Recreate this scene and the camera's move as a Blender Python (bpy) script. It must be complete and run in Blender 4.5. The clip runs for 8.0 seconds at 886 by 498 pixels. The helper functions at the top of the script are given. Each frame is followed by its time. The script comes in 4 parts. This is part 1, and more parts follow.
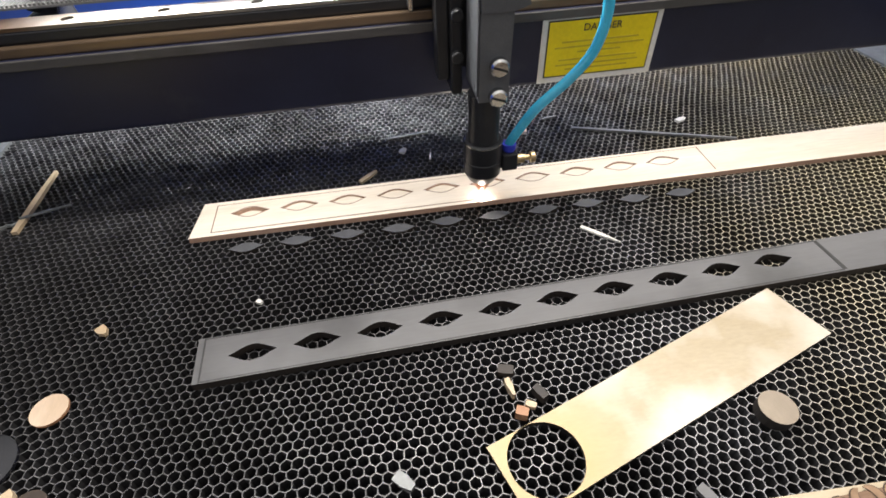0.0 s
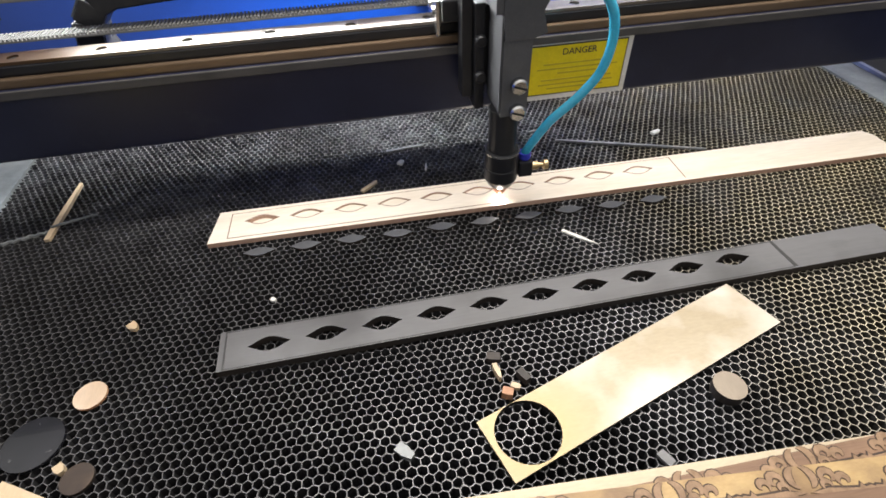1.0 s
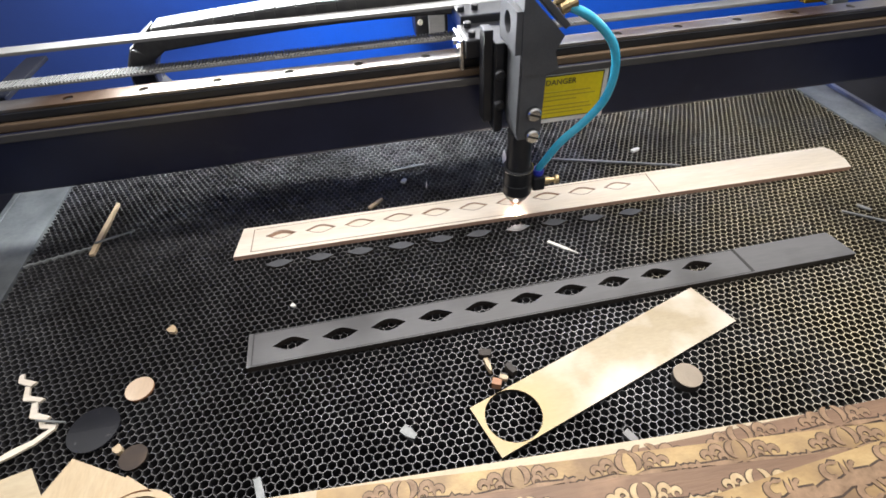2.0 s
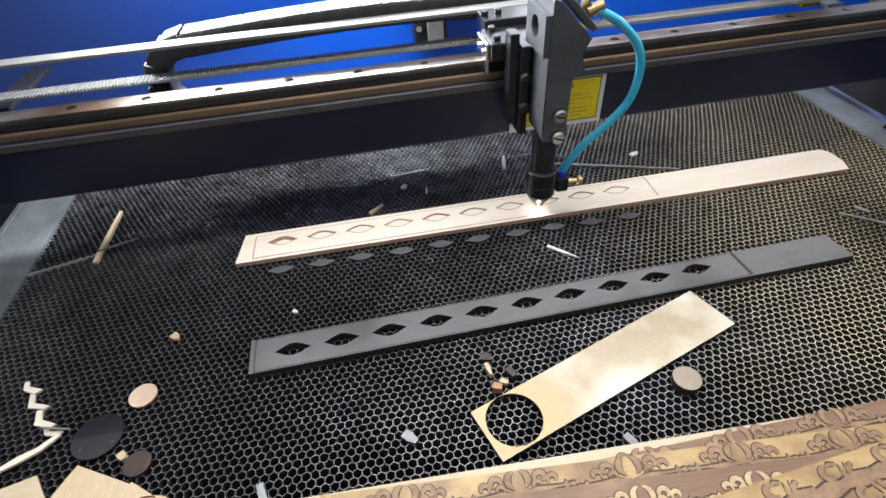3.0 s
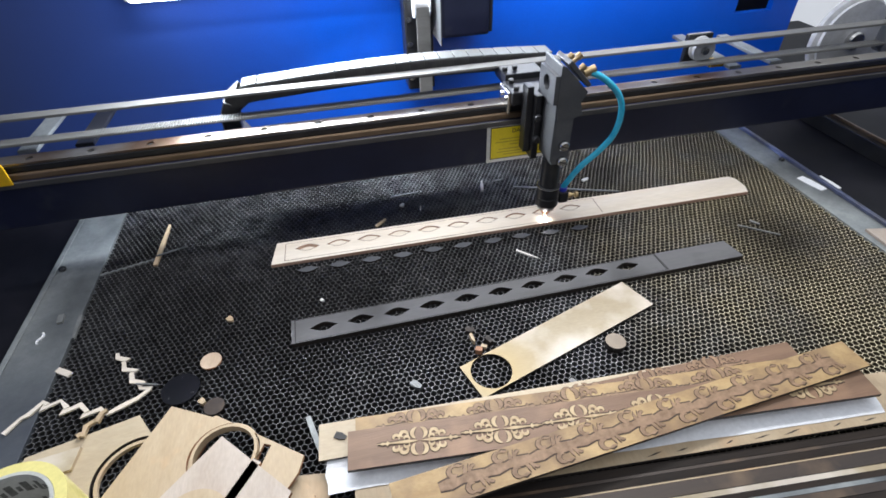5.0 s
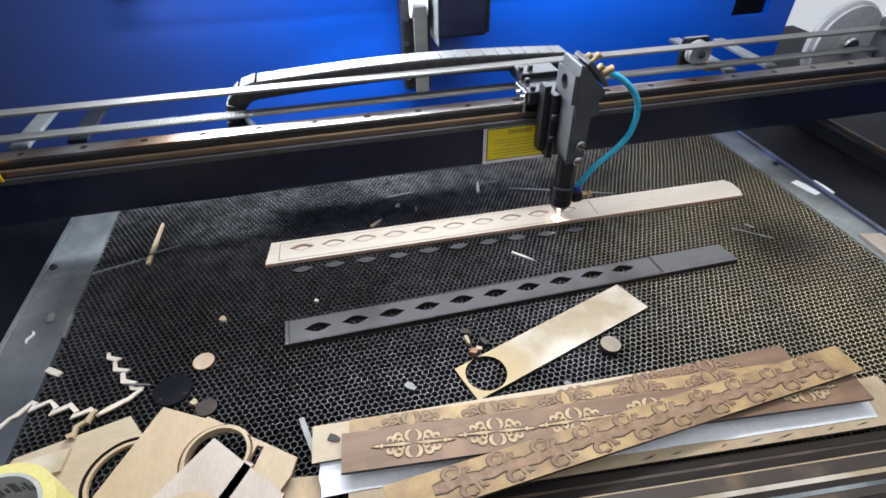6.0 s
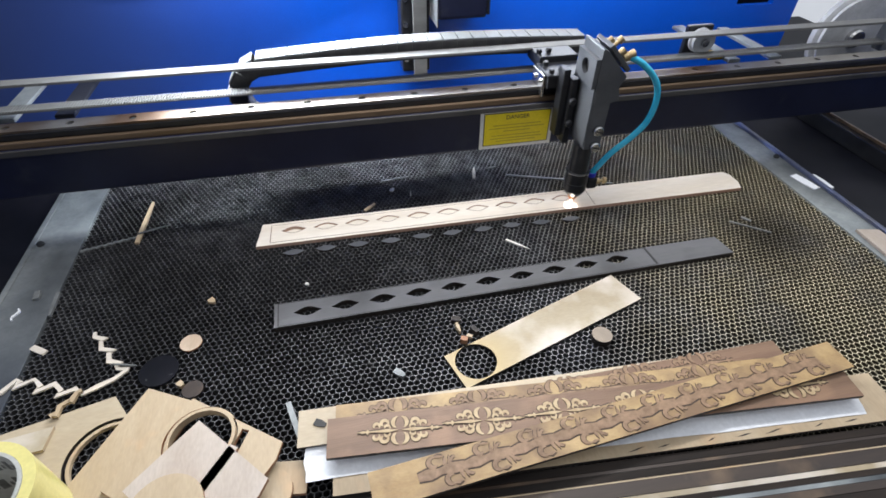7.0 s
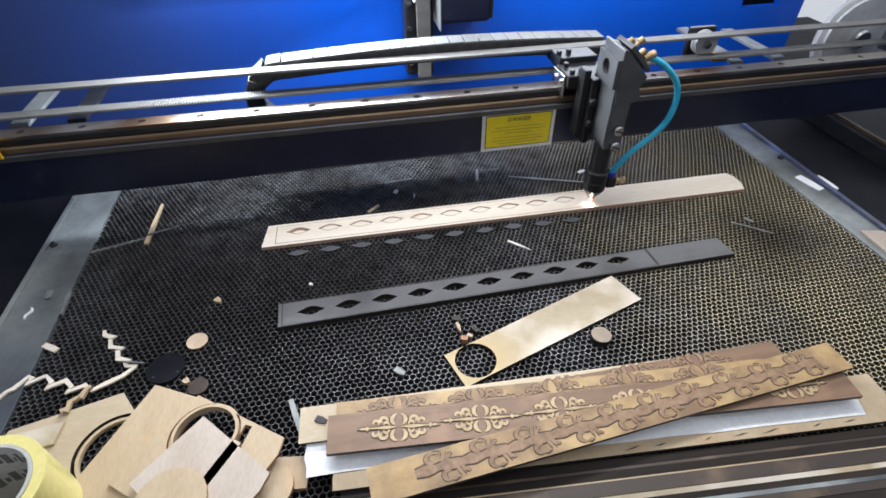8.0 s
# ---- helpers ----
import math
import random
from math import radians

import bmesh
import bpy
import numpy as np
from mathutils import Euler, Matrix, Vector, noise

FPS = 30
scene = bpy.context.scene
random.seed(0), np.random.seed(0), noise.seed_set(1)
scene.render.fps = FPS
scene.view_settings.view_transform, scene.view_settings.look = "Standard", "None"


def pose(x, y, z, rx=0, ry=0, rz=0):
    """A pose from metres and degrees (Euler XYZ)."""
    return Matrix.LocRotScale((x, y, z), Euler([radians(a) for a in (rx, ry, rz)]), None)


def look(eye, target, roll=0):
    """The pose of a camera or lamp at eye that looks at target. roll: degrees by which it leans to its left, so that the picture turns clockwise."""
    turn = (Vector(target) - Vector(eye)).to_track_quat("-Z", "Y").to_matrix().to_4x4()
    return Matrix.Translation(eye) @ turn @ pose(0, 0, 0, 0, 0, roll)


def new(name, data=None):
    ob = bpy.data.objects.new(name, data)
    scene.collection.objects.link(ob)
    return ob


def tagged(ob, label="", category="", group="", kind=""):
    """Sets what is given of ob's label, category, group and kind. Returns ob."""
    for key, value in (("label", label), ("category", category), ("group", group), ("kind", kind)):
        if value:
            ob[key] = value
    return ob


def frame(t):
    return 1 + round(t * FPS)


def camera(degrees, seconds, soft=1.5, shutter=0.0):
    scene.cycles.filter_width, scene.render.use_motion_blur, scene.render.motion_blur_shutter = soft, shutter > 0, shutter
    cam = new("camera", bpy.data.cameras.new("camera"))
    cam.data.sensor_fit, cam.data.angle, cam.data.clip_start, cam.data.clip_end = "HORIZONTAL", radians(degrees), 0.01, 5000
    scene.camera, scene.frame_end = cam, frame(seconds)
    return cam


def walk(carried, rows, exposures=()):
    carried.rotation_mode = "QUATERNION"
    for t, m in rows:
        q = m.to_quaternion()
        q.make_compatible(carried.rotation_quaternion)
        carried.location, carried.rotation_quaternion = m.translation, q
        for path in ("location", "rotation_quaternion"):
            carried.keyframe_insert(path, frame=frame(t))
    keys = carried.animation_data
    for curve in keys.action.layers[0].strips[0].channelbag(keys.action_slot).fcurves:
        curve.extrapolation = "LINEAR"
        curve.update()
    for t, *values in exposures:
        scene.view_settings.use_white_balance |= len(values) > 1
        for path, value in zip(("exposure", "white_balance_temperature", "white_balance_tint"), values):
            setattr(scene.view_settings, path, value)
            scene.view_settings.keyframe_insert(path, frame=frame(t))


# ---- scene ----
cam = camera(82.0, 8.0, soft=1.7)
# seconds, eye in metres (x along the gantry, y to the back, z up from the honeycomb), turns in degrees
PATH = [
    (0.0, -0.0563, -0.3771, 0.2596, 45.69, 1.60, -9.97),
    (0.5, -0.0569, -0.3914, 0.2707, 46.03, 1.62, -10.22),
    (1.0, -0.0596, -0.4084, 0.2848, 46.49, 1.67, -10.55),
    (1.5, -0.0571, -0.4358, 0.3117, 46.88, 2.28, -9.97),
    (1.7, -0.0594, -0.4427, 0.3181, 47.02, 2.18, -10.24),
    (2.8, -0.0584, -0.4469, 0.3272, 47.58, 3.34, -10.73),
    (3.0, -0.0581, -0.4471, 0.3268, 47.64, 2.96, -10.70),
    (3.5, -0.0686, -0.4828, 0.3527, 48.58, 2.24, -11.31),
    (4.0, -0.0795, -0.5210, 0.3760, 49.47, 1.98, -11.91),
    (4.5, -0.0915, -0.5598, 0.4011, 50.19, 1.69, -12.45),
    (4.7, -0.0929, -0.5586, 0.4012, 50.15, 1.59, -12.65),
    (5.8, -0.0922, -0.5564, 0.4003, 50.19, 1.17, -12.77),
    (6.0, -0.0935, -0.5550, 0.4006, 50.17, 0.72, -12.87),
    (6.5, -0.0874, -0.5503, 0.3966, 49.94, -0.54, -13.13),
    (7.0, -0.0874, -0.5505, 0.3966, 48.55, -0.49, -12.20),
    (7.5, -0.0813, -0.5538, 0.3986, 47.87, 0.09, -11.41),
    (8.0, -0.0797, -0.5587, 0.4002, 48.80, 0.22, -11.34),
]
walk(cam, [(t, pose(x, y, z, rx, ry, rz)) for t, x, y, z, rx, ry, rz in PATH],
     exposures=[(0.0, 0.56, 6950, 11), (1.7, 0.48, 6850, 11), (3.0, 0.34, 6450, 10), (4.5, 0.18, 6200, 10), (8.0, 0.15, 6200, 10)])

# ---- light ----
world = bpy.data.worlds.new("workshop_light")
scene.world = world
world.use_nodes = True
_n, _l = world.node_tree.nodes, world.node_tree.links
_bg = _n["Background"]
_co, _sep, _ramp = _n.new("ShaderNodeTexCoord"), _n.new("ShaderNodeSeparateXYZ"), _n.new("ShaderNodeValToRGB")
_l.new(_co.outputs["Generated"], _sep.inputs[0])
_l.new(_sep.outputs["Z"], _ramp.inputs["Fac"])
_l.new(_ramp.outputs["Color"], _bg.inputs["Color"])
# a workshop: dim floor and walls, a pale lit ceiling
_ramp.color_ramp.elements[0].position, _ramp.color_ramp.elements[0].color = 0.0, (0.10, 0.11, 0.14, 1)
_ramp.color_ramp.elements[1].position, _ramp.color_ramp.elements[1].color = 0.8, (0.96, 0.98, 1.0, 1)
_bg.inputs["Strength"].default_value = 0.80


def area(name, m, w, h, power, color=(1, 1, 1)):
    d = bpy.data.lights.new(name, "AREA")
    d.shape, d.size, d.size_y, d.energy, d.color = "RECTANGLE", w, h, power, color
    ob = new(name, d)
    ob.matrix_basis = m
    return ob


# the tube on the back wall, and the workshop's ceiling lamp over the operator's side
area("tube_light", look((-0.06, 0.195, 0.255), (0.02, -0.20, 0.02)), 0.50, 0.03, 5.8, (0.93, 0.97, 1))
area("ceiling_light", look((0.2, -0.55, 1.9), (0.05, -0.2, 0)), 0.9, 0.35, 1.2, (1, 0.96, 0.92))
area("ceiling_light", look((1.0, 0.75, 1.6), (0.15, -0.2, 0)), 0.9, 0.5, 9.0, (1, 0.96, 0.92))
# added fill light above the beam, to brighten the strip and bed
area("fill_light", look((0.06, -0.03, 0.535), (0.06, -0.06, 0)), 0.52, 0.05, 3.2, (1, 0.97, 0.94))


# ---- materials ----
def mat(name, c1, c2=None, rough=0.5, metal=0.0, scale=40.0, stretch=(1, 1, 1), bump=0.0, fine=400.0, contrast=(0.35, 0.65), rough2=None,
        dirt=None, dirt_scale=12.0, dirt_range=(0.55, 0.75), coat=0.0, glow=0.0):
    """Two colours mixed by stretched noise, fine grain in the relief, and an optional layer of dirt at a larger scale."""
    m = bpy.data.materials.new(name)
    m.use_nodes = True
    n, l = m.node_tree.nodes, m.node_tree.links
    b = n["Principled BSDF"]
    b.inputs["Metallic"].default_value, b.inputs["Roughness"].default_value = metal, rough
    b.inputs["Coat Weight"].default_value = coat
    co, mp = n.new("ShaderNodeTexCoord"), n.new("ShaderNodeMapping")
    mp.inputs["Scale"].default_value = stretch
    l.new(co.outputs["Object"], mp.inputs["Vector"])
    big = n.new("ShaderNodeTexNoise")
    big.inputs["Scale"].default_value, big.inputs["Detail"].default_value, big.inputs["Roughness"].default_value = scale, 6, 0.62
    l.new(mp.outputs[0], big.inputs["Vector"])
    small = n.new("ShaderNodeTexNoise")
    small.inputs["Scale"].default_value, small.inputs["Detail"].default_value = fine, 4
    l.new(mp.outputs[0], small.inputs["Vector"])
    r = n.new("ShaderNodeValToRGB")
    r.color_ramp.elements[0].position, r.color_ramp.elements[1].position = contrast
    c2 = c2 or tuple(0.8 * v for v in c1)
    r.color_ramp.elements[0].color, r.color_ramp.elements[1].color = (*c1, 1), (*c2, 1)
    l.new(big.outputs["Fac"], r.inputs["Fac"])
    mix = n.new("ShaderNodeMix")
    mix.data_type, mix.blend_type = "RGBA", "MULTIPLY"
    mix.inputs["Factor"].default_value = 0.35
    l.new(r.outputs["Color"], mix.inputs["A"])
    l.new(small.outputs["Color"], mix.inputs["B"])
    gr = n.new("ShaderNodeRGBToBW")
    l.new(small.outputs["Color"], gr.inputs[0])
    l.new(gr.outputs[0], mix.inputs["B"])
    out = mix.outputs["Result"]
    if dirt:
        dn, dr, dm = n.new("ShaderNodeTexNoise"), n.new("ShaderNodeValToRGB"), n.new("ShaderNodeMix")
        dn.inputs["Scale"].default_value, dn.inputs["Detail"].default_value = dirt_scale, 7
        l.new(co.outputs["Object"], dn.inputs["Vector"])
        dr.color_ramp.elements[0].position, dr.color_ramp.elements[1].position = dirt_range
        l.new(dn.outputs["Fac"], dr.inputs["Fac"])
        dm.data_type = "RGBA"
        l.new(dr.outputs["Color"], dm.inputs["Factor"])
        l.new(out, dm.inputs["A"])
        dm.inputs["B"].default_value = (*dirt, 1)
        out = dm.outputs["Result"]
    l.new(out, b.inputs["Base Color"])
    if rough2 is not None:
        rr = n.new("ShaderNodeMapRange")
        rr.inputs["To Min"].default_value, rr.inputs["To Max"].default_value = rough, rough2
        rr.inputs["From Min"].default_value, rr.inputs["From Max"].default_value = 0.3, 0.7
        l.new(big.outputs["Fac"], rr.inputs["Value"])
        l.new(rr.outputs[0], b.inputs["Roughness"])
    if bump:
        bp = n.new("ShaderNodeBump")
        bp.inputs["Strength"].default_value, bp.inputs["Distance"].default_value = bump, 0.0006
        l.new(small.outputs["Fac"], bp.inputs["Height"])
        l.new(bp.outputs[0], b.inputs["Normal"])
    if glow:
        b.inputs["Emission Color"].default_value, b.inputs["Emission Strength"].default_value = (*c1, 1), glow
    return m


def comb_mat(name, c1, c2, rough, metal, east_tint, soot_from):
    """Aluminium foil cells: bright metal, sooty in wide patches, tinted yellow towards the east edge."""
    m = mat(name, c1, c2, rough, metal, scale=45, rough2=0.6, fine=900, dirt=(0.03, 0.028, 0.026), dirt_scale=7, dirt_range=(soot_from, soot_from + 0.30))
    n, l = m.node_tree.nodes, m.node_tree.links
    b = n["Principled BSDF"]
    src = b.inputs["Base Color"].links[0].from_socket
    co, sep = n.new("ShaderNodeTexCoord"), n.new("ShaderNodeSeparateXYZ")
    l.new(co.outputs["Object"], sep.inputs[0])
    # east tint: yellow, brightened on rims for light, near black on walls for shade
    mr = n.new("ShaderNodeMapRange")
    mr.inputs["From Min"].default_value, mr.inputs["From Max"].default_value = 0.12, 0.36
    mr.inputs["To Max"].default_value = 1.7
    l.new(sep.outputs["X"], mr.inputs["Value"])
    tn, mul = n.new("ShaderNodeTexNoise"), n.new("ShaderNodeMath")
    tn.inputs["Scale"].default_value = 14
    l.new(co.outputs["Object"], tn.inputs["Vector"])
    mul.operation = "MULTIPLY"
    l.new(mr.outputs[0], mul.inputs[0])
    l.new(tn.outputs["Fac"], mul.inputs[1])
    mx = n.new("ShaderNodeMix")
    mx.data_type = "RGBA"
    l.new(mul.outputs[0], mx.inputs["Factor"])
    l.new(src, mx.inputs["A"])
    mx.inputs["B"].default_value = (*east_tint, 1)
    # a wide soot stain west of the middle, with a ragged edge
    st, ms, rg = n.new("ShaderNodeVectorMath"), n.new("ShaderNodeMath"), n.new("ShaderNodeMapRange")
    st.operation = "DISTANCE"
    st.inputs[1].default_value = (-0.21, -0.215, 0)
    l.new(co.outputs["Object"], st.inputs[0])
    ms.operation = "MULTIPLY_ADD"
    l.new(tn.outputs["Fac"], ms.inputs[0])
    ms.inputs[1].default_value = 0.16
    l.new(st.outputs["Value"], ms.inputs[2])
    rg.inputs["From Min"].default_value, rg.inputs["From Max"].default_value = 0.20, 0.46
    rg.inputs["To Min"].default_value, rg.inputs["To Max"].default_value = 0.70, 0.0
    l.new(ms.outputs[0], rg.inputs["Value"])
    sm = n.new("ShaderNodeMix")
    sm.data_type = "RGBA"
    l.new(rg.outputs[0], sm.inputs["Factor"])
    l.new(mx.outputs["Result"], sm.inputs["A"])
    sm.inputs["B"].default_value = (0.040, 0.038, 0.040, 1)
    l.new(sm.outputs["Result"], b.inputs["Base Color"])
    return m


def stain_or_haze(m, at, r0, r1, color, amount):
    """A ragged patch of colour round a place, over the material's own: real marks, or haze painted in."""
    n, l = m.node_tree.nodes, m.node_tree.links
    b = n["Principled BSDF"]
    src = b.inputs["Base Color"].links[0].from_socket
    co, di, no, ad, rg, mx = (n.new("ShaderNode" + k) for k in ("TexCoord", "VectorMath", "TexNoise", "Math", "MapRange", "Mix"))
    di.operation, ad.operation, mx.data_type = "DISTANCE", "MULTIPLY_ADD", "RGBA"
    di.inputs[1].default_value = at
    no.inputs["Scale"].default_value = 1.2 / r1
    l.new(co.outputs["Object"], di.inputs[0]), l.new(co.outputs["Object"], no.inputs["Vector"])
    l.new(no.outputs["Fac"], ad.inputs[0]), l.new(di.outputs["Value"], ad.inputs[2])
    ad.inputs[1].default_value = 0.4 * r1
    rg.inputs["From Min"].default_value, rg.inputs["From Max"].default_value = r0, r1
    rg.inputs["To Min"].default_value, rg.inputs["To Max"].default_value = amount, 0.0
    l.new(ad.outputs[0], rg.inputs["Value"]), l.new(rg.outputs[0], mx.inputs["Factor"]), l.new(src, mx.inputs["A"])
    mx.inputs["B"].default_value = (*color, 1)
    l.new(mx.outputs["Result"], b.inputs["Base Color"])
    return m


GX = (0.12, 1, 1)
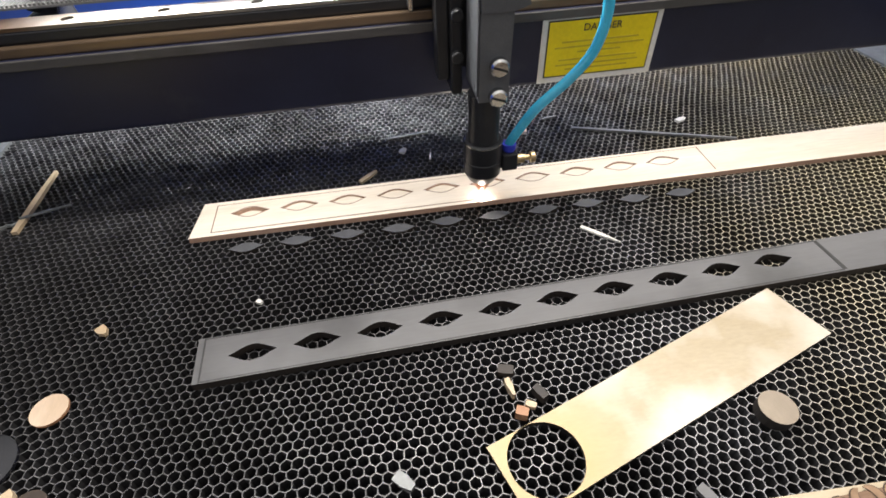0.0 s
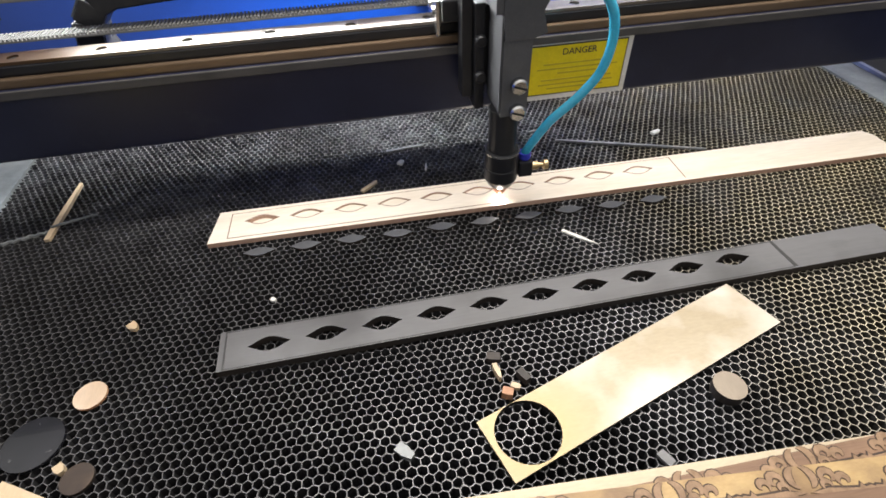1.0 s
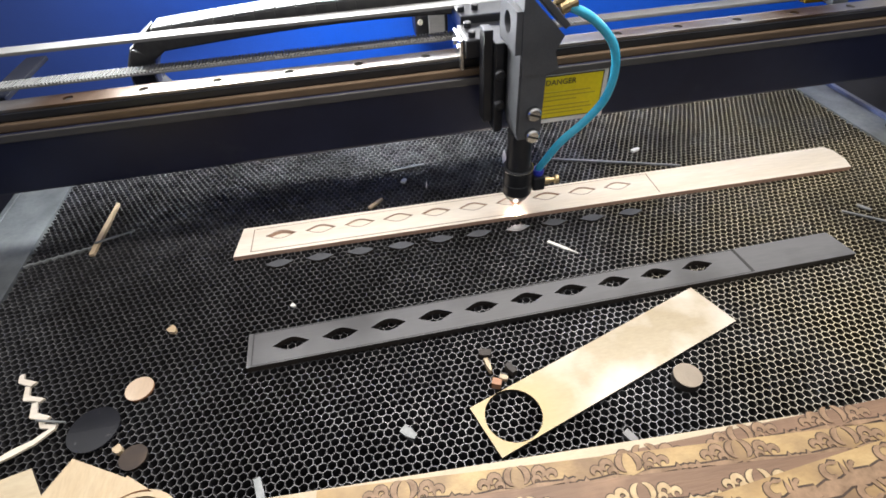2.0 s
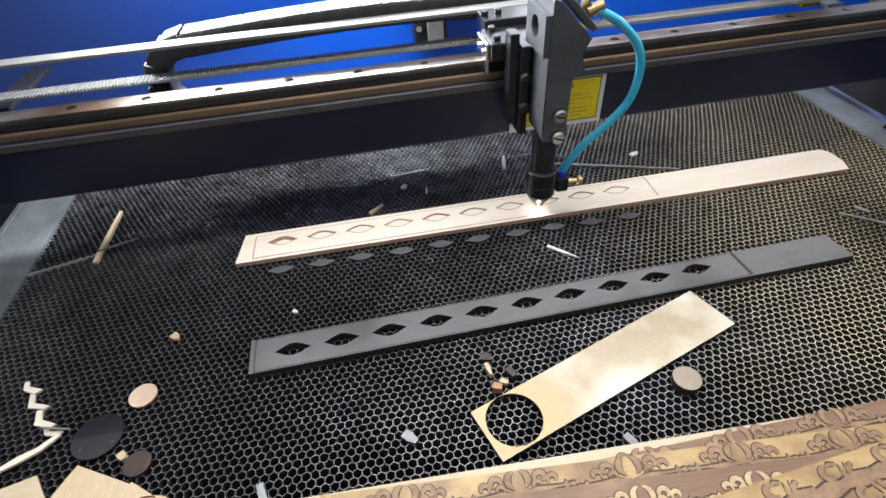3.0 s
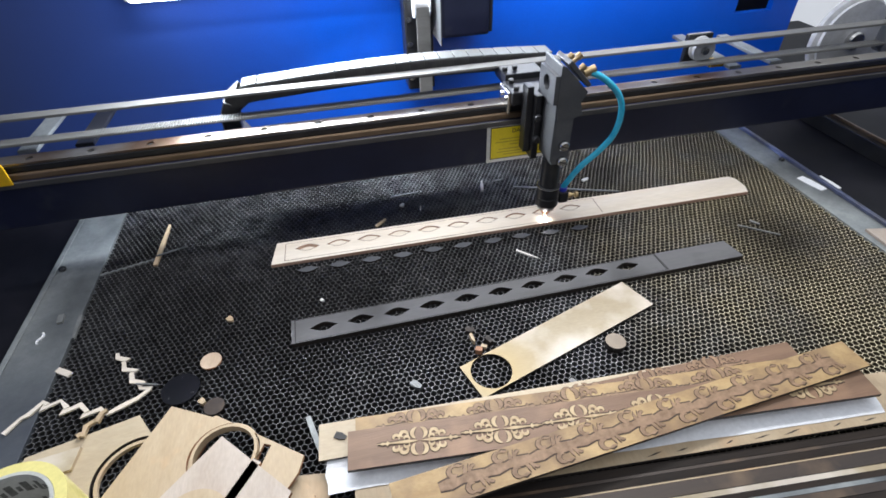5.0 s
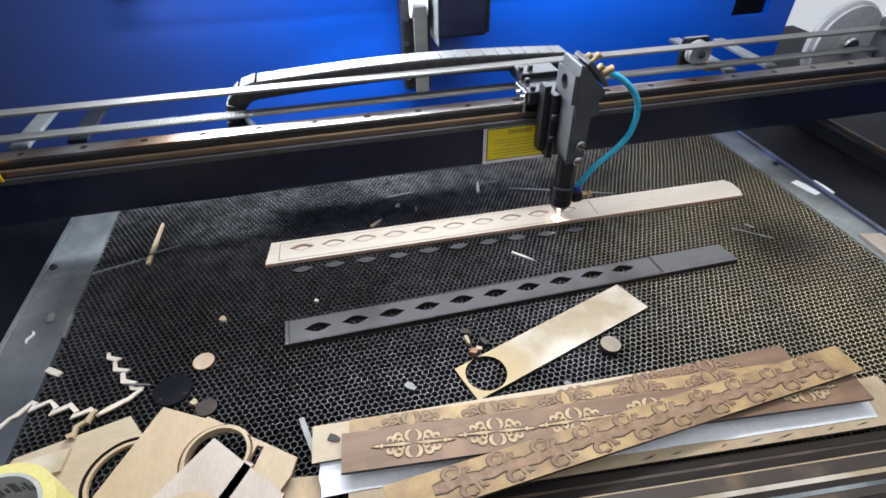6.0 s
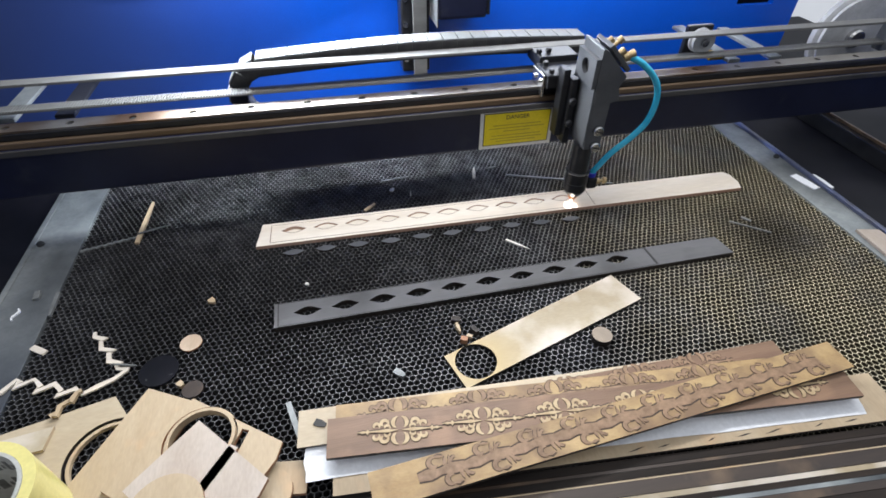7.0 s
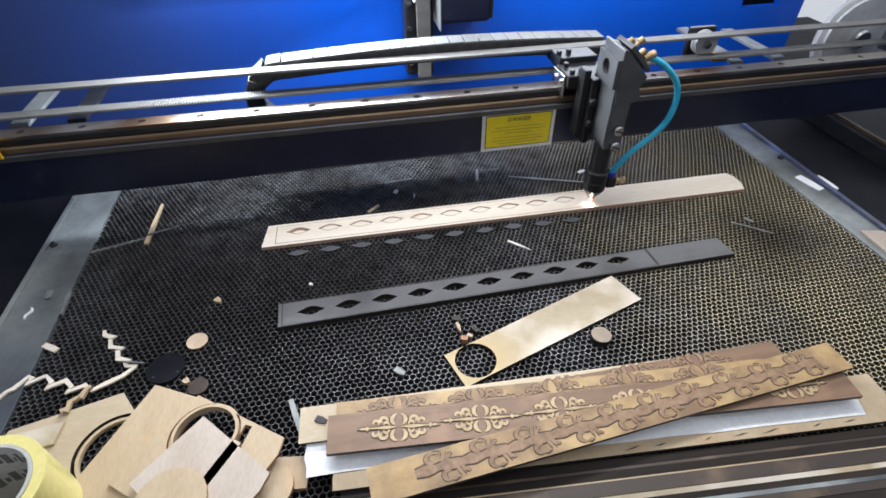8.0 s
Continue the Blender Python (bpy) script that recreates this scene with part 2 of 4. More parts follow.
M = dict(
    # rims paler, cell walls darker: the shade inside the cells is in these colours
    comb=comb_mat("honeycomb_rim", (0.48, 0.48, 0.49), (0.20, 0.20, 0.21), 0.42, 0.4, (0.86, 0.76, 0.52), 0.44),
    comb_wall=comb_mat("honeycomb_foil_shaded", (0.26, 0.27, 0.29), (0.07, 0.07, 0.08), 0.32, 0.6, (0.07, 0.058, 0.035), 0.38),
    blue=mat("blue_enamel", (0.007, 0.120, 0.78), (0.006, 0.100, 0.68), 0.32, scale=5, fine=700, bump=0.05, dirt=(0.01, 0.03, 0.20), dirt_scale=4, dirt_range=(0.6, 0.95)),
    black=mat("black_powder_coat", (0.008, 0.010, 0.028), (0.013, 0.016, 0.040), 0.34, scale=20, fine=900, bump=0.08, dirt=(0.040, 0.042, 0.052), dirt_scale=25, dirt_range=(0.62, 0.9)),
    soot=mat("sooty_floor", (0.006, 0.007, 0.011), (0.014, 0.014, 0.020), 0.55, scale=14, fine=300),
    head=mat("grey_anodised", (0.085, 0.090, 0.100), (0.125, 0.130, 0.140), 0.42, 0.3, scale=25, fine=900, rough2=0.55, bump=0.05),
    tube=mat("dark_anodised", (0.022, 0.023, 0.027), (0.035, 0.036, 0.04), 0.35, 0.4, scale=30, fine=900),
    steel=mat("steel_rail", (0.46, 0.445, 0.42), (0.33, 0.305, 0.27), 0.36, 0.9, scale=30, stretch=GX, fine=500, rough2=0.42, dirt=(0.16, 0.10, 0.06), dirt_scale=9, dirt_range=(0.45, 0.66)),
    rust=mat("oily_rail_side", (0.27, 0.19, 0.125), (0.12, 0.08, 0.05), 0.36, 0.6, scale=24, stretch=GX, fine=500),
    zinc=mat("galvanised_sheet", (0.47, 0.50, 0.50), (0.30, 0.33, 0.34), 0.42, 0.55, scale=18, fine=350, rough2=0.62, dirt=(0.06, 0.065, 0.07), dirt_scale=8, dirt_range=(0.45, 0.74)),
    sliver=mat("grey_sliver", (0.30, 0.31, 0.31), (0.18, 0.19, 0.19), 0.5, 0.3, scale=60, fine=500),
    # the lip's tint puts a blue reflection into the steel's colour
    lip_reflection=mat("steel_lip_reflection", (0.24, 0.29, 0.52), (0.14, 0.17, 0.30), 0.35, 0.5, scale=24, fine=500, dirt=(0.08, 0.08, 0.10), dirt_scale=20, dirt_range=(0.5, 0.75)),
    dull=mat("worn_grey_paint", (0.095, 0.090, 0.088), (0.055, 0.053, 0.053), 0.5, 0.2, scale=22, stretch=GX, fine=500, dirt=(0.03, 0.03, 0.03), dirt_scale=14, dirt_range=(0.5, 0.75)),
    screw=mat("bright_steel", (0.70, 0.70, 0.70), (0.5, 0.5, 0.5), 0.25, 1.0, scale=80),
    brass=mat("brass", (0.58, 0.44, 0.24), (0.36, 0.27, 0.15), 0.36, 0.9, scale=60),
    copper=mat("copper_nozzle", (0.72, 0.34, 0.20), (0.5, 0.22, 0.12), 0.35, 1.0, scale=120),
    belt=mat("grey_drive_belt", (0.19, 0.19, 0.185), (0.135, 0.135, 0.13), 0.6, scale=40, stretch=GX, fine=800),
    rubber=mat("black_rubber", (0.02, 0.02, 0.02), None, 0.6, scale=50),
    chain=mat("drag_chain_plastic", (0.018, 0.018, 0.02), (0.035, 0.035, 0.035), 0.45, scale=60, dirt=(0.35, 0.35, 0.34), dirt_scale=90, dirt_range=(0.68, 0.76)),
    # the covers' pale grey holds the lamp's reflection in its colour
    pale_cover=mat("lit_chain_cover", (0.18, 0.192, 0.195), (0.11, 0.118, 0.12), 0.5, 0.2, scale=40, dirt=(0.08, 0.08, 0.08), dirt_scale=60, dirt_range=(0.6, 0.72)),
    hose=mat("blue_pneumatic_hose", (0.06, 0.52, 0.76), (0.03, 0.44, 0.68), 0.14, scale=60, coat=0.5),
    fitting=mat("blue_push_ring", (0.04, 0.06, 0.60), None, 0.35),
    yellow=mat("sign_yellow", (0.80, 0.64, 0.01), (0.74, 0.58, 0.01), 0.4, scale=30),
    white=mat("sign_white", (0.75, 0.74, 0.70), (0.66, 0.65, 0.6), 0.45, scale=60),
    ink=mat("sign_ink", (0.03, 0.03, 0.03), None, 0.5),
    worn_ink=mat("worn_grey_print", (0.09, 0.09, 0.085), (0.16, 0.16, 0.15), 0.6, scale=300),
    faint=mat("worn_print", (0.50, 0.40, 0.02), None, 0.5),
    birch=mat("birch_strip", (0.86, 0.79, 0.69), (0.78, 0.69, 0.57), 0.55, scale=45, stretch=GX, fine=500, bump=0.15),
    ply=mat("birch_plywood", (0.47, 0.395, 0.275), (0.41, 0.33, 0.21), 0.5, scale=22, stretch=(0.35, 1, 1), fine=600, bump=0.12, dirt=(0.56, 0.50, 0.425), dirt_scale=14, dirt_range=(0.44, 0.60)),
    pale=mat("pale_plywood", (0.55, 0.435, 0.29), (0.46, 0.345, 0.215), 0.5, scale=26, stretch=(1, 0.25, 1), fine=600, bump=0.15, dirt=(0.55, 0.36, 0.20), dirt_scale=22, dirt_range=(0.60, 0.82)),
    cream=mat("cream_plywood", (0.54, 0.45, 0.315), (0.46, 0.365, 0.245), 0.5, scale=22, stretch=(0.3, 1, 1), fine=600, bump=0.12),
    pink=mat("planed_plywood_back", (0.56, 0.48, 0.41), (0.48, 0.395, 0.32), 0.5, scale=26, stretch=(1, 0.3, 1), fine=600, bump=0.1),
    peach=mat("peach_plywood", (0.70, 0.55, 0.41), (0.60, 0.45, 0.32), 0.5, scale=40, stretch=(1, 0.3, 1), fine=600, bump=0.1),
    dun=mat("dull_brown_plywood_back", (0.33, 0.27, 0.20), (0.25, 0.20, 0.15), 0.5, scale=40, stretch=(1, 0.3, 1), fine=600, bump=0.1),
    edge=mat("cut_wood_edge", (0.48, 0.26, 0.15), (0.34, 0.16, 0.08), 0.6, scale=80, stretch=GX),
    strip_edge=mat("pinkish_cut_edge", (0.60, 0.40, 0.30), (0.46, 0.26, 0.17), 0.6, scale=80, stretch=GX),
    burnt=mat("burnt_edge", (0.014, 0.011, 0.010), (0.034, 0.024, 0.018), 0.6, scale=70, stretch=GX, fine=500),
    scorch=mat("scorched_line", (0.09, 0.04, 0.02), (0.20, 0.10, 0.05), 0.7, scale=160),
    brown=mat("walnut_veneer", (0.25, 0.145, 0.085), (0.165, 0.092, 0.052), 0.5, scale=60, stretch=(0.08, 1, 1), fine=900, bump=0.2, dirt=(0.30, 0.175, 0.10), dirt_scale=18),
    tan=mat("smoked_plywood", (0.50, 0.345, 0.155), (0.36, 0.225, 0.09), 0.5, scale=50, stretch=(0.5, 1, 1), fine=700, bump=0.15, dirt=(0.17, 0.10, 0.05), dirt_scale=30, dirt_range=(0.42, 0.66)),
    motif=mat("engraved_light_wood", (0.56, 0.42, 0.24), (0.42, 0.29, 0.15), 0.55, scale=160, fine=900),
    motif_dark=mat("engraved_brown_wood", (0.33, 0.205, 0.12), (0.20, 0.12, 0.065), 0.6, scale=160, fine=900),
    outline=mat("engraved_outline", (0.035, 0.021, 0.013), (0.075, 0.043, 0.026), 0.7, scale=220),
    umber=mat("glossy_dark_brown_board", (0.070, 0.045, 0.030), (0.032, 0.022, 0.018), 0.42, scale=40, stretch=(0.06, 1, 1), fine=600, dirt=(0.15, 0.10, 0.06), dirt_scale=26, dirt_range=(0.55, 0.8)),
    slate=mat("dark_grey_board", (0.17, 0.17, 0.175), (0.12, 0.12, 0.124), 0.27, scale=18, stretch=GX, fine=700, rough2=0.42, bump=0.06, dirt=(0.045, 0.045, 0.045), dirt_scale=14, dirt_range=(0.5, 0.8)),
    paper=mat("white_paper", (0.93, 0.94, 0.97), (0.86, 0.88, 0.92), 0.8, scale=30, fine=300, bump=0.2),
    tape=mat("pale_yellow_tape", (0.78, 0.70, 0.26), (0.72, 0.63, 0.22), 0.3, scale=12, fine=300, coat=0.3),
    core=mat("grey_card_core", (0.50, 0.50, 0.47), (0.42, 0.42, 0.39), 0.7, scale=80),
    smoke=mat("black_acrylic", (0.008, 0.009, 0.012), (0.015, 0.015, 0.02), 0.18, scale=40, coat=0.3, dirt=(0.10, 0.10, 0.10), dirt_scale=160, dirt_range=(0.7, 0.8)),
    aluminium=mat("cast_aluminium", (0.66, 0.67, 0.69), (0.50, 0.51, 0.53), 0.42, 0.12, scale=40, rough2=0.55),
    wall_glow=mat("glowing_pale_wall", (0.86, 0.87, 0.88), (0.80, 0.81, 0.82), 0.8, scale=6, fine=200, glow=0.45),
    hazard=mat("yellow_tag", (0.85, 0.50, 0.01), None, 0.4),
    lamp=mat("lamp_diffuser", (0.95, 0.98, 1.0), None, 0.4, glow=8.0),
    spark=mat("laser_spark", (1.0, 0.92, 0.84), None, 0.5, glow=420.0),
)

# smoke round the hole of the plywood offcut (its own space starts at its middle)
M["char"] = M["burnt"].copy()
M["char"].name = "charred_wood"
M["soot"].node_tree.nodes["Principled BSDF"].inputs["Specular IOR Level"].default_value = 0.15
M["char"].node_tree.nodes["Principled BSDF"].inputs["Specular IOR Level"].default_value = 0.22
# greys the wall's west end: haze and dimmer light put into the paint
stain_or_haze(M["blue"], (-0.80, 0.25, 0.15), 0.40, 0.86, (0.070, 0.082, 0.125), 0.88)
# a burnt patch beyond the strips' east ends, and a dark one under the beam
for key in ("comb", "comb_wall"):
    stain_or_haze(M[key], (0.405, -0.165, 0), 0.035, 0.105, (0.045, 0.040, 0.035), 0.75)
    stain_or_haze(M[key], (0.27, 0.02, 0), 0.03, 0.085, (0.05, 0.045, 0.04), 0.6)
# soot on the west rail's near end, its blue reflection mixed into the colour
M["zinc_sooty_blue"] = stain_or_haze(M["zinc"].copy(), (0, -0.34, 0.014), 0.14, 0.40, (0.045, 0.052, 0.075), 0.85)
M["smoked"] = stain_or_haze(M["ply"].copy(), (0.0068 - 0.09, -0.2768 + 0.25, 0), 0.024, 0.066, (0.42, 0.30, 0.11), 0.75)

# ---- building helpers ----
def thing(name, at=(0, 0, 0), label="", category="", group="", kind=""):
    ob = new(name)
    ob.empty_display_size = 0.01
    ob.location = at
    return tagged(ob, label, category, group, kind)


def part(name, bm, material, parent=None, label=""):
    """Links a bmesh in the place's metres as one mesh object, under a thing or a part."""
    off, up = Vector((0, 0, 0)), parent
    while up:
        off += up.location
        up = up.parent
    bmesh.ops.recalc_face_normals(bm, faces=bm.faces)
    bmesh.ops.translate(bm, vec=-off, verts=bm.verts)
    me = bpy.data.meshes.new(name)
    bm.to_mesh(me)
    bm.free()
    me.materials.append(M[material])
    ob = new(name, me)
    ob.parent = parent
    if label:
        tagged(ob, label)
    return ob


def single(name, bm, material, label="", category="", group="", kind=""):
    return tagged(part(name, bm, material), label, category, group, kind)


def smooth(ob, angle=35):
    for p in ob.data.polygons:
        p.use_smooth = True
    ob.data.set_sharp_from_angle(angle=radians(angle))
    return ob


def block(x0, x1, y0, y1, z0, z1, r=0.0, bm=None, m=None):
    bm = bm or bmesh.new()
    g = bmesh.ops.create_cube(bm, size=1)["verts"]
    for v in g:
        v.co = Vector((x0 if v.co.x < 0 else x1, y0 if v.co.y < 0 else y1, z0 if v.co.z < 0 else z1))
    if r:
        es = list({e for v in g for e in v.link_edges})
        g = list({v for f in bmesh.ops.bevel(bm, geom=es, offset=r, segments=2, affect="EDGES", profile=0.6)["faces"] for v in f.verts} | {v for v in g if v.is_valid})
    if m is not None:
        bmesh.ops.transform(bm, matrix=m, verts=[v for v in g if v.is_valid])
    return bm


def turned(profile, axis_at, direction="z", n=24, bm=None):
    """A lathe: profile of (radius, along) turned round an axis through axis_at."""
    bm = bm or bmesh.new()
    rings = []
    for r, h in profile:
        ring = []
        for k in range(n):
            a = 2 * math.pi * k / n
            c, s = r * math.cos(a), r * math.sin(a)
            p = {"z": (c, s, h), "y": (c, h, s), "x": (h, c, s)}[direction]
            ring.append(bm.verts.new(Vector(axis_at) + Vector(p)))
        rings.append(ring)
    for a, b in zip(rings, rings[1:]):
        for k in range(n):
            bm.faces.new((a[k], a[(k + 1) % n], b[(k + 1) % n], b[k]))
    for ring in (rings[0], rings[-1]):
        bm.faces.new(ring)
    return bm


def lathe_ring(r0, r1, h0, h1, at, n=40, arc=1.0, start=0.0, bm=None):
    """A flat ring or a piece of one."""
    bm = bm or bmesh.new()
    full = arc >= 1.0
    k = n if full else n + 1
    vs = []
    for i in range(k):
        a = start + 2 * math.pi * arc * i / n
        c, s = math.cos(a), math.sin(a)
        vs.append([bm.verts.new((at[0] + r * c, at[1] + r * s, at[2] + h)) for r, h in ((r0, h0), (r1, h0), (r1, h1), (r0, h1))])
    for i in range(n):
        a, b = vs[i], vs[(i + 1) % k]
        for j in range(4):
            bm.faces.new((a[j], b[j], b[(j + 1) % 4], a[(j + 1) % 4]))
    if not full:
        bm.faces.new(vs[0]), bm.faces.new(vs[-1])
    return bm


def slab(loops, z0, z1, bm=None):
    """A board: the first loop is its outline, the others are holes through it."""
    bm = bm or bmesh.new()
    es = []
    for loop in loops:
        vs = [bm.verts.new((x, y, z0)) for x, y in loop]
        es += [bm.edges.new((a, b)) for a, b in zip(vs, vs[1:] + vs[:1])]
    fs = [g for g in bmesh.ops.triangle_fill(bm, use_beauty=True, use_dissolve=False, edges=es)["geom"] if isinstance(g, bmesh.types.BMFace)]
    up = bmesh.ops.extrude_face_region(bm, geom=fs)["geom"]
    bmesh.ops.translate(bm, vec=(0, 0, z1 - z0), verts=[g for g in up if isinstance(g, bmesh.types.BMVert)])
    return bm


def paint_sides(ob, material, also_bottom=False):
    """The cut edges of a board take another material than its face."""
    ob.data.materials.append(M[material])
    for p in ob.data.polygons:
        if abs(p.normal.z) < 0.5:
            p.material_index = 1
    return ob


def quad(cx, cy, length, width, angle):
    c, s = math.cos(radians(angle)), math.sin(radians(angle))
    return [(cx + u * c - v * s, cy + u * s + v * c) for u, v in ((-length / 2, -width / 2), (length / 2, -width / 2), (length / 2, width / 2), (-length / 2, width / 2))]


def circle(cx, cy, r, n=40):
    return [(cx + r * math.cos(2 * math.pi * k / n), cy + r * math.sin(2 * math.pi * k / n)) for k in range(n)]


def lozenge(cx, cy, half, high, angle=0.0, n=9):
    c, s = math.cos(radians(angle)), math.sin(radians(angle))
    pts = []
    for side in (1, -1):
        for k in range(n - 1):
            u = side * (-1 + 2 * k / (n - 1))
            v = side * math.cos(u * math.pi / 2) ** 1.25
            pts.append((cx + half * u * c - high * v * s, cy + half * u * s + high * v * c))
    return pts


def pipe(points, r, n=12, bm=None):
    """A round hose along a smooth line through the points."""
    bm = bm or bmesh.new()
    P = [Vector(p) for p in points]
    line = []
    for i in range(len(P) - 1):
        a, b, c, d = P[max(i - 1, 0)], P[i], P[i + 1], P[min(i + 2, len(P) - 1)]
        for k in range(6):
            t = k / 6
            line.append(0.5 * ((2 * b) + (c - a) * t + (2 * a - 5 * b + 4 * c - d) * t * t + (3 * b - a - 3 * c + d) * t ** 3))
    line.append(P[-1])
    rings = []
    for i, p in enumerate(line):
        d = (line[min(i + 1, len(line) - 1)] - line[max(i - 1, 0)]).normalized()
        u = d.cross(Vector((0.3, 1, 0.2))).normalized()
        v = d.cross(u)
        rings.append([bm.verts.new(p + r * (math.cos(2 * math.pi * k / n) * u + math.sin(2 * math.pi * k / n) * v)) for k in range(n)])
    for a, b in zip(rings, rings[1:]):
        for k in range(n):
            bm.faces.new((a[k], a[(k + 1) % n], b[(k + 1) % n], b[k]))
    bm.faces.new(rings[0]), bm.faces.new(rings[-1])
    return bm


def lettering(text, size, m, material, parent, depth=0.0002):
    cu = bpy.data.curves.new("lettering", "FONT")
    cu.body, cu.size, cu.extrude, cu.align_x = text, size, depth, "CENTER"
    tmp = bpy.data.objects.new("lettering", cu)
    scene.collection.objects.link(tmp)
    me = bpy.data.meshes.new_from_object(tmp.evaluated_get(bpy.context.evaluated_depsgraph_get()))
    bpy.data.objects.remove(tmp)
    me.transform(m)
    me.materials.append(M[material])
    ob = new("lettering", me)
    ob.parent = parent
    return ob


# ---- the machine: tray, honeycomb, frame, walls ----
BED_L, BED_R = -0.4005, 0.5030


def honeycomb():
    p, wall, deep = 0.0060, 0.00025, 0.012
    r = p / math.sqrt(3)
    rnd = random.Random(4)
    nodes, verts, faces = {}, [], []

    def node(x, y):
        key = (round(x * 4e3), round(y * 4e3))
        if key not in nodes:
            w = noise.noise(Vector((x * 14, y * 14, 0)))
            v = noise.noise(Vector((x * 14, y * 14, 9)))
            nodes[key] = (Vector((x + rnd.uniform(-1, 1) * 0.00028 + 0.0012 * w, y + rnd.uniform(-1, 1) * 0.00028 + 0.0012 * v)), rnd.uniform(-0.00035, 0.0001))
        return nodes[key]

    def wall_between(a, b, thick):
        (pa, za), (pb, zb) = a, b
        d = (pb - pa).normalized()
        q = Vector((-d.y, d.x)) * thick
        k = len(verts)
        for o, z in ((pa + q, za), (pb + q, zb), (pb - q, zb), (pa - q, za)):
            verts.append((o.x, o.y, z))
        for o in (pa + q, pb + q, pb - q, pa - q):
            verts.append((o.x, o.y, -deep))
        faces.extend([(k, k + 3, k + 2, k + 1), (k, k + 1, k + 5, k + 4), (k + 2, k + 3, k + 7, k + 6)])
    for j in range(-94, 47):
        for i in range(-70, 87):
            cx, cy = i * p + (j % 2) * p / 2, j * r * 1.5
            if not (BED_L - 0.002 < cx < BED_R + 0.002):
                continue
            k = [node(cx + r * math.sin(radians(60 * a)), cy + r * math.cos(radians(60 * a))) for a in range(4)]
            wall_between(k[0], k[1], wall), wall_between(k[1], k[2], wall * 0.9), wall_between(k[2], k[3], wall)
    me = bpy.data.meshes.new("honeycomb")
    me.from_pydata(verts, [], faces)
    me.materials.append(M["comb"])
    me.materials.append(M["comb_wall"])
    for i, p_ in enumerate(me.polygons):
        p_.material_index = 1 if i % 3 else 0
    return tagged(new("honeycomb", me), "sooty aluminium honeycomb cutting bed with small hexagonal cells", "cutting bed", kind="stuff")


honeycomb()
single("floor", block(-1.0, 1.1, -0.8, 0.6, -0.06, -0.0135), "soot", "sooty black tray under the honeycomb", "tray", kind="structure")


def bed_rails():
    for name, x0, x1, sign, label in (("bed_rail_west", BED_L - 0.060, BED_L - 0.0025, -1, "galvanised steel bed rail smeared with soot"),
                                      ("bed_rail_east", BED_R + 0.0025, BED_R + 0.048, 1, "steel bed rail, folded lip tinted with a blue reflection")):
        t = thing(name, ((x0 + x1) / 2, 0, -0.0135), label, "bed rail", kind="structure")
        part("sheet", block(x0, x1, -0.75, 0.247, -0.0135, 0.0015, 0.0006), "zinc_sooty_blue" if sign < 0 else "zinc", t)
        lip = x0 if sign < 0 else x1 - 0.006
        part("lip", block(lip, lip + 0.006, -0.75, 0.247, 0.0017, 0.006 if sign > 0 else 0.003, 0.0008), "lip_reflection" if sign > 0 else "zinc", t)
        for y in (-0.35, -0.012, 0.2):
            xs = x0 + 0.012 if sign < 0 else x1 - 0.012
            part("bolt", turned([(0.0, 0.0016), (0.0042, 0.0016), (0.0042, 0.004), (0.0028, 0.0055), (0.0, 0.0055)], (xs, y, 0), n=14), "tube", t, "dark bolt head")


bed_rails()


def cabinet():
    # back wall with a rectangular opening
    hole = [(0.600, 0.135), (0.672, 0.135), (0.672, 0.200), (0.600, 0.200)]
    bm = slab([[(-1.0, -0.0135), (0.722, -0.0135), (0.722, 0.55), (-1.0, 0.55)], hole], 0, 0.012)
    bmesh.ops.transform(bm, matrix=Matrix.Translation((0, 0.262, 0)) @ Matrix.Rotation(radians(90), 4, "X"), verts=bm.verts)
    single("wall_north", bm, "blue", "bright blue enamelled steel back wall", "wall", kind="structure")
    single("wall_behind_opening", block(0.57, 0.70, 0.285, 0.295, 0.10, 0.24), "soot", "dark box behind the wall opening", "wall", kind="structure")
    # unseen panel, added to keep ambient light off the back wall
    single("unseen_hood", block(-1.0, 0.722, 0.10, 0.2495, 0.470, 0.482), "black", "unseen black panel added to shade the back wall", "hood", kind="structure")
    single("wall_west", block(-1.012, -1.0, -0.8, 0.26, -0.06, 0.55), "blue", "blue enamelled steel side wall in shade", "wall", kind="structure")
    single("wall_east", block(1.1, 1.112, -0.8, 0.26, -0.06, 0.09), "blue", "low blue enamelled steel side wall", "wall", kind="structure")
    # this wall gives off light itself, to look lit by the room
    single("backdrop", block(0.4, 3.0, 0.75, 0.76, -0.4, 1.5), "wall_glow", "pale workshop wall, glowing in place of room light", "backdrop", kind="structure")
    t = thing("side_bar", (0.70, 0, -0.0135), "dark steel side guide rail with a tan oily edge", "guide rail")
    part("bar", block(0.690, 0.712, -0.75, 0.247, -0.0135, 0.012, 0.002), "tube", t)
    part("track", block(0.6985, 0.7025, -0.75, 0.247, 0.0122, 0.0170, 0.001), "rust", t, "tan oily running edge")
    t = thing("tube_lamp", (-0.06, 0.24, 0.225), "white glowing tube lamp on the blue wall", "lamp")
    part("housing", block(-0.345, 0.56, 0.232, 0.2495, 0.233, 0.288, 0.003), "white", t)
    part("diffuser", block(-0.335, 0.55, 0.210, 0.2315, 0.235, 0.286, 0.006), "lamp", t, "glowing white diffuser")

    # made-up fixture, out of view, that carries the added fill light
    t = thing("unseen_fill_lamp", (0.06, 0.24, 0.55), "added fill lamp on an unseen arm over the bed", "lamp")
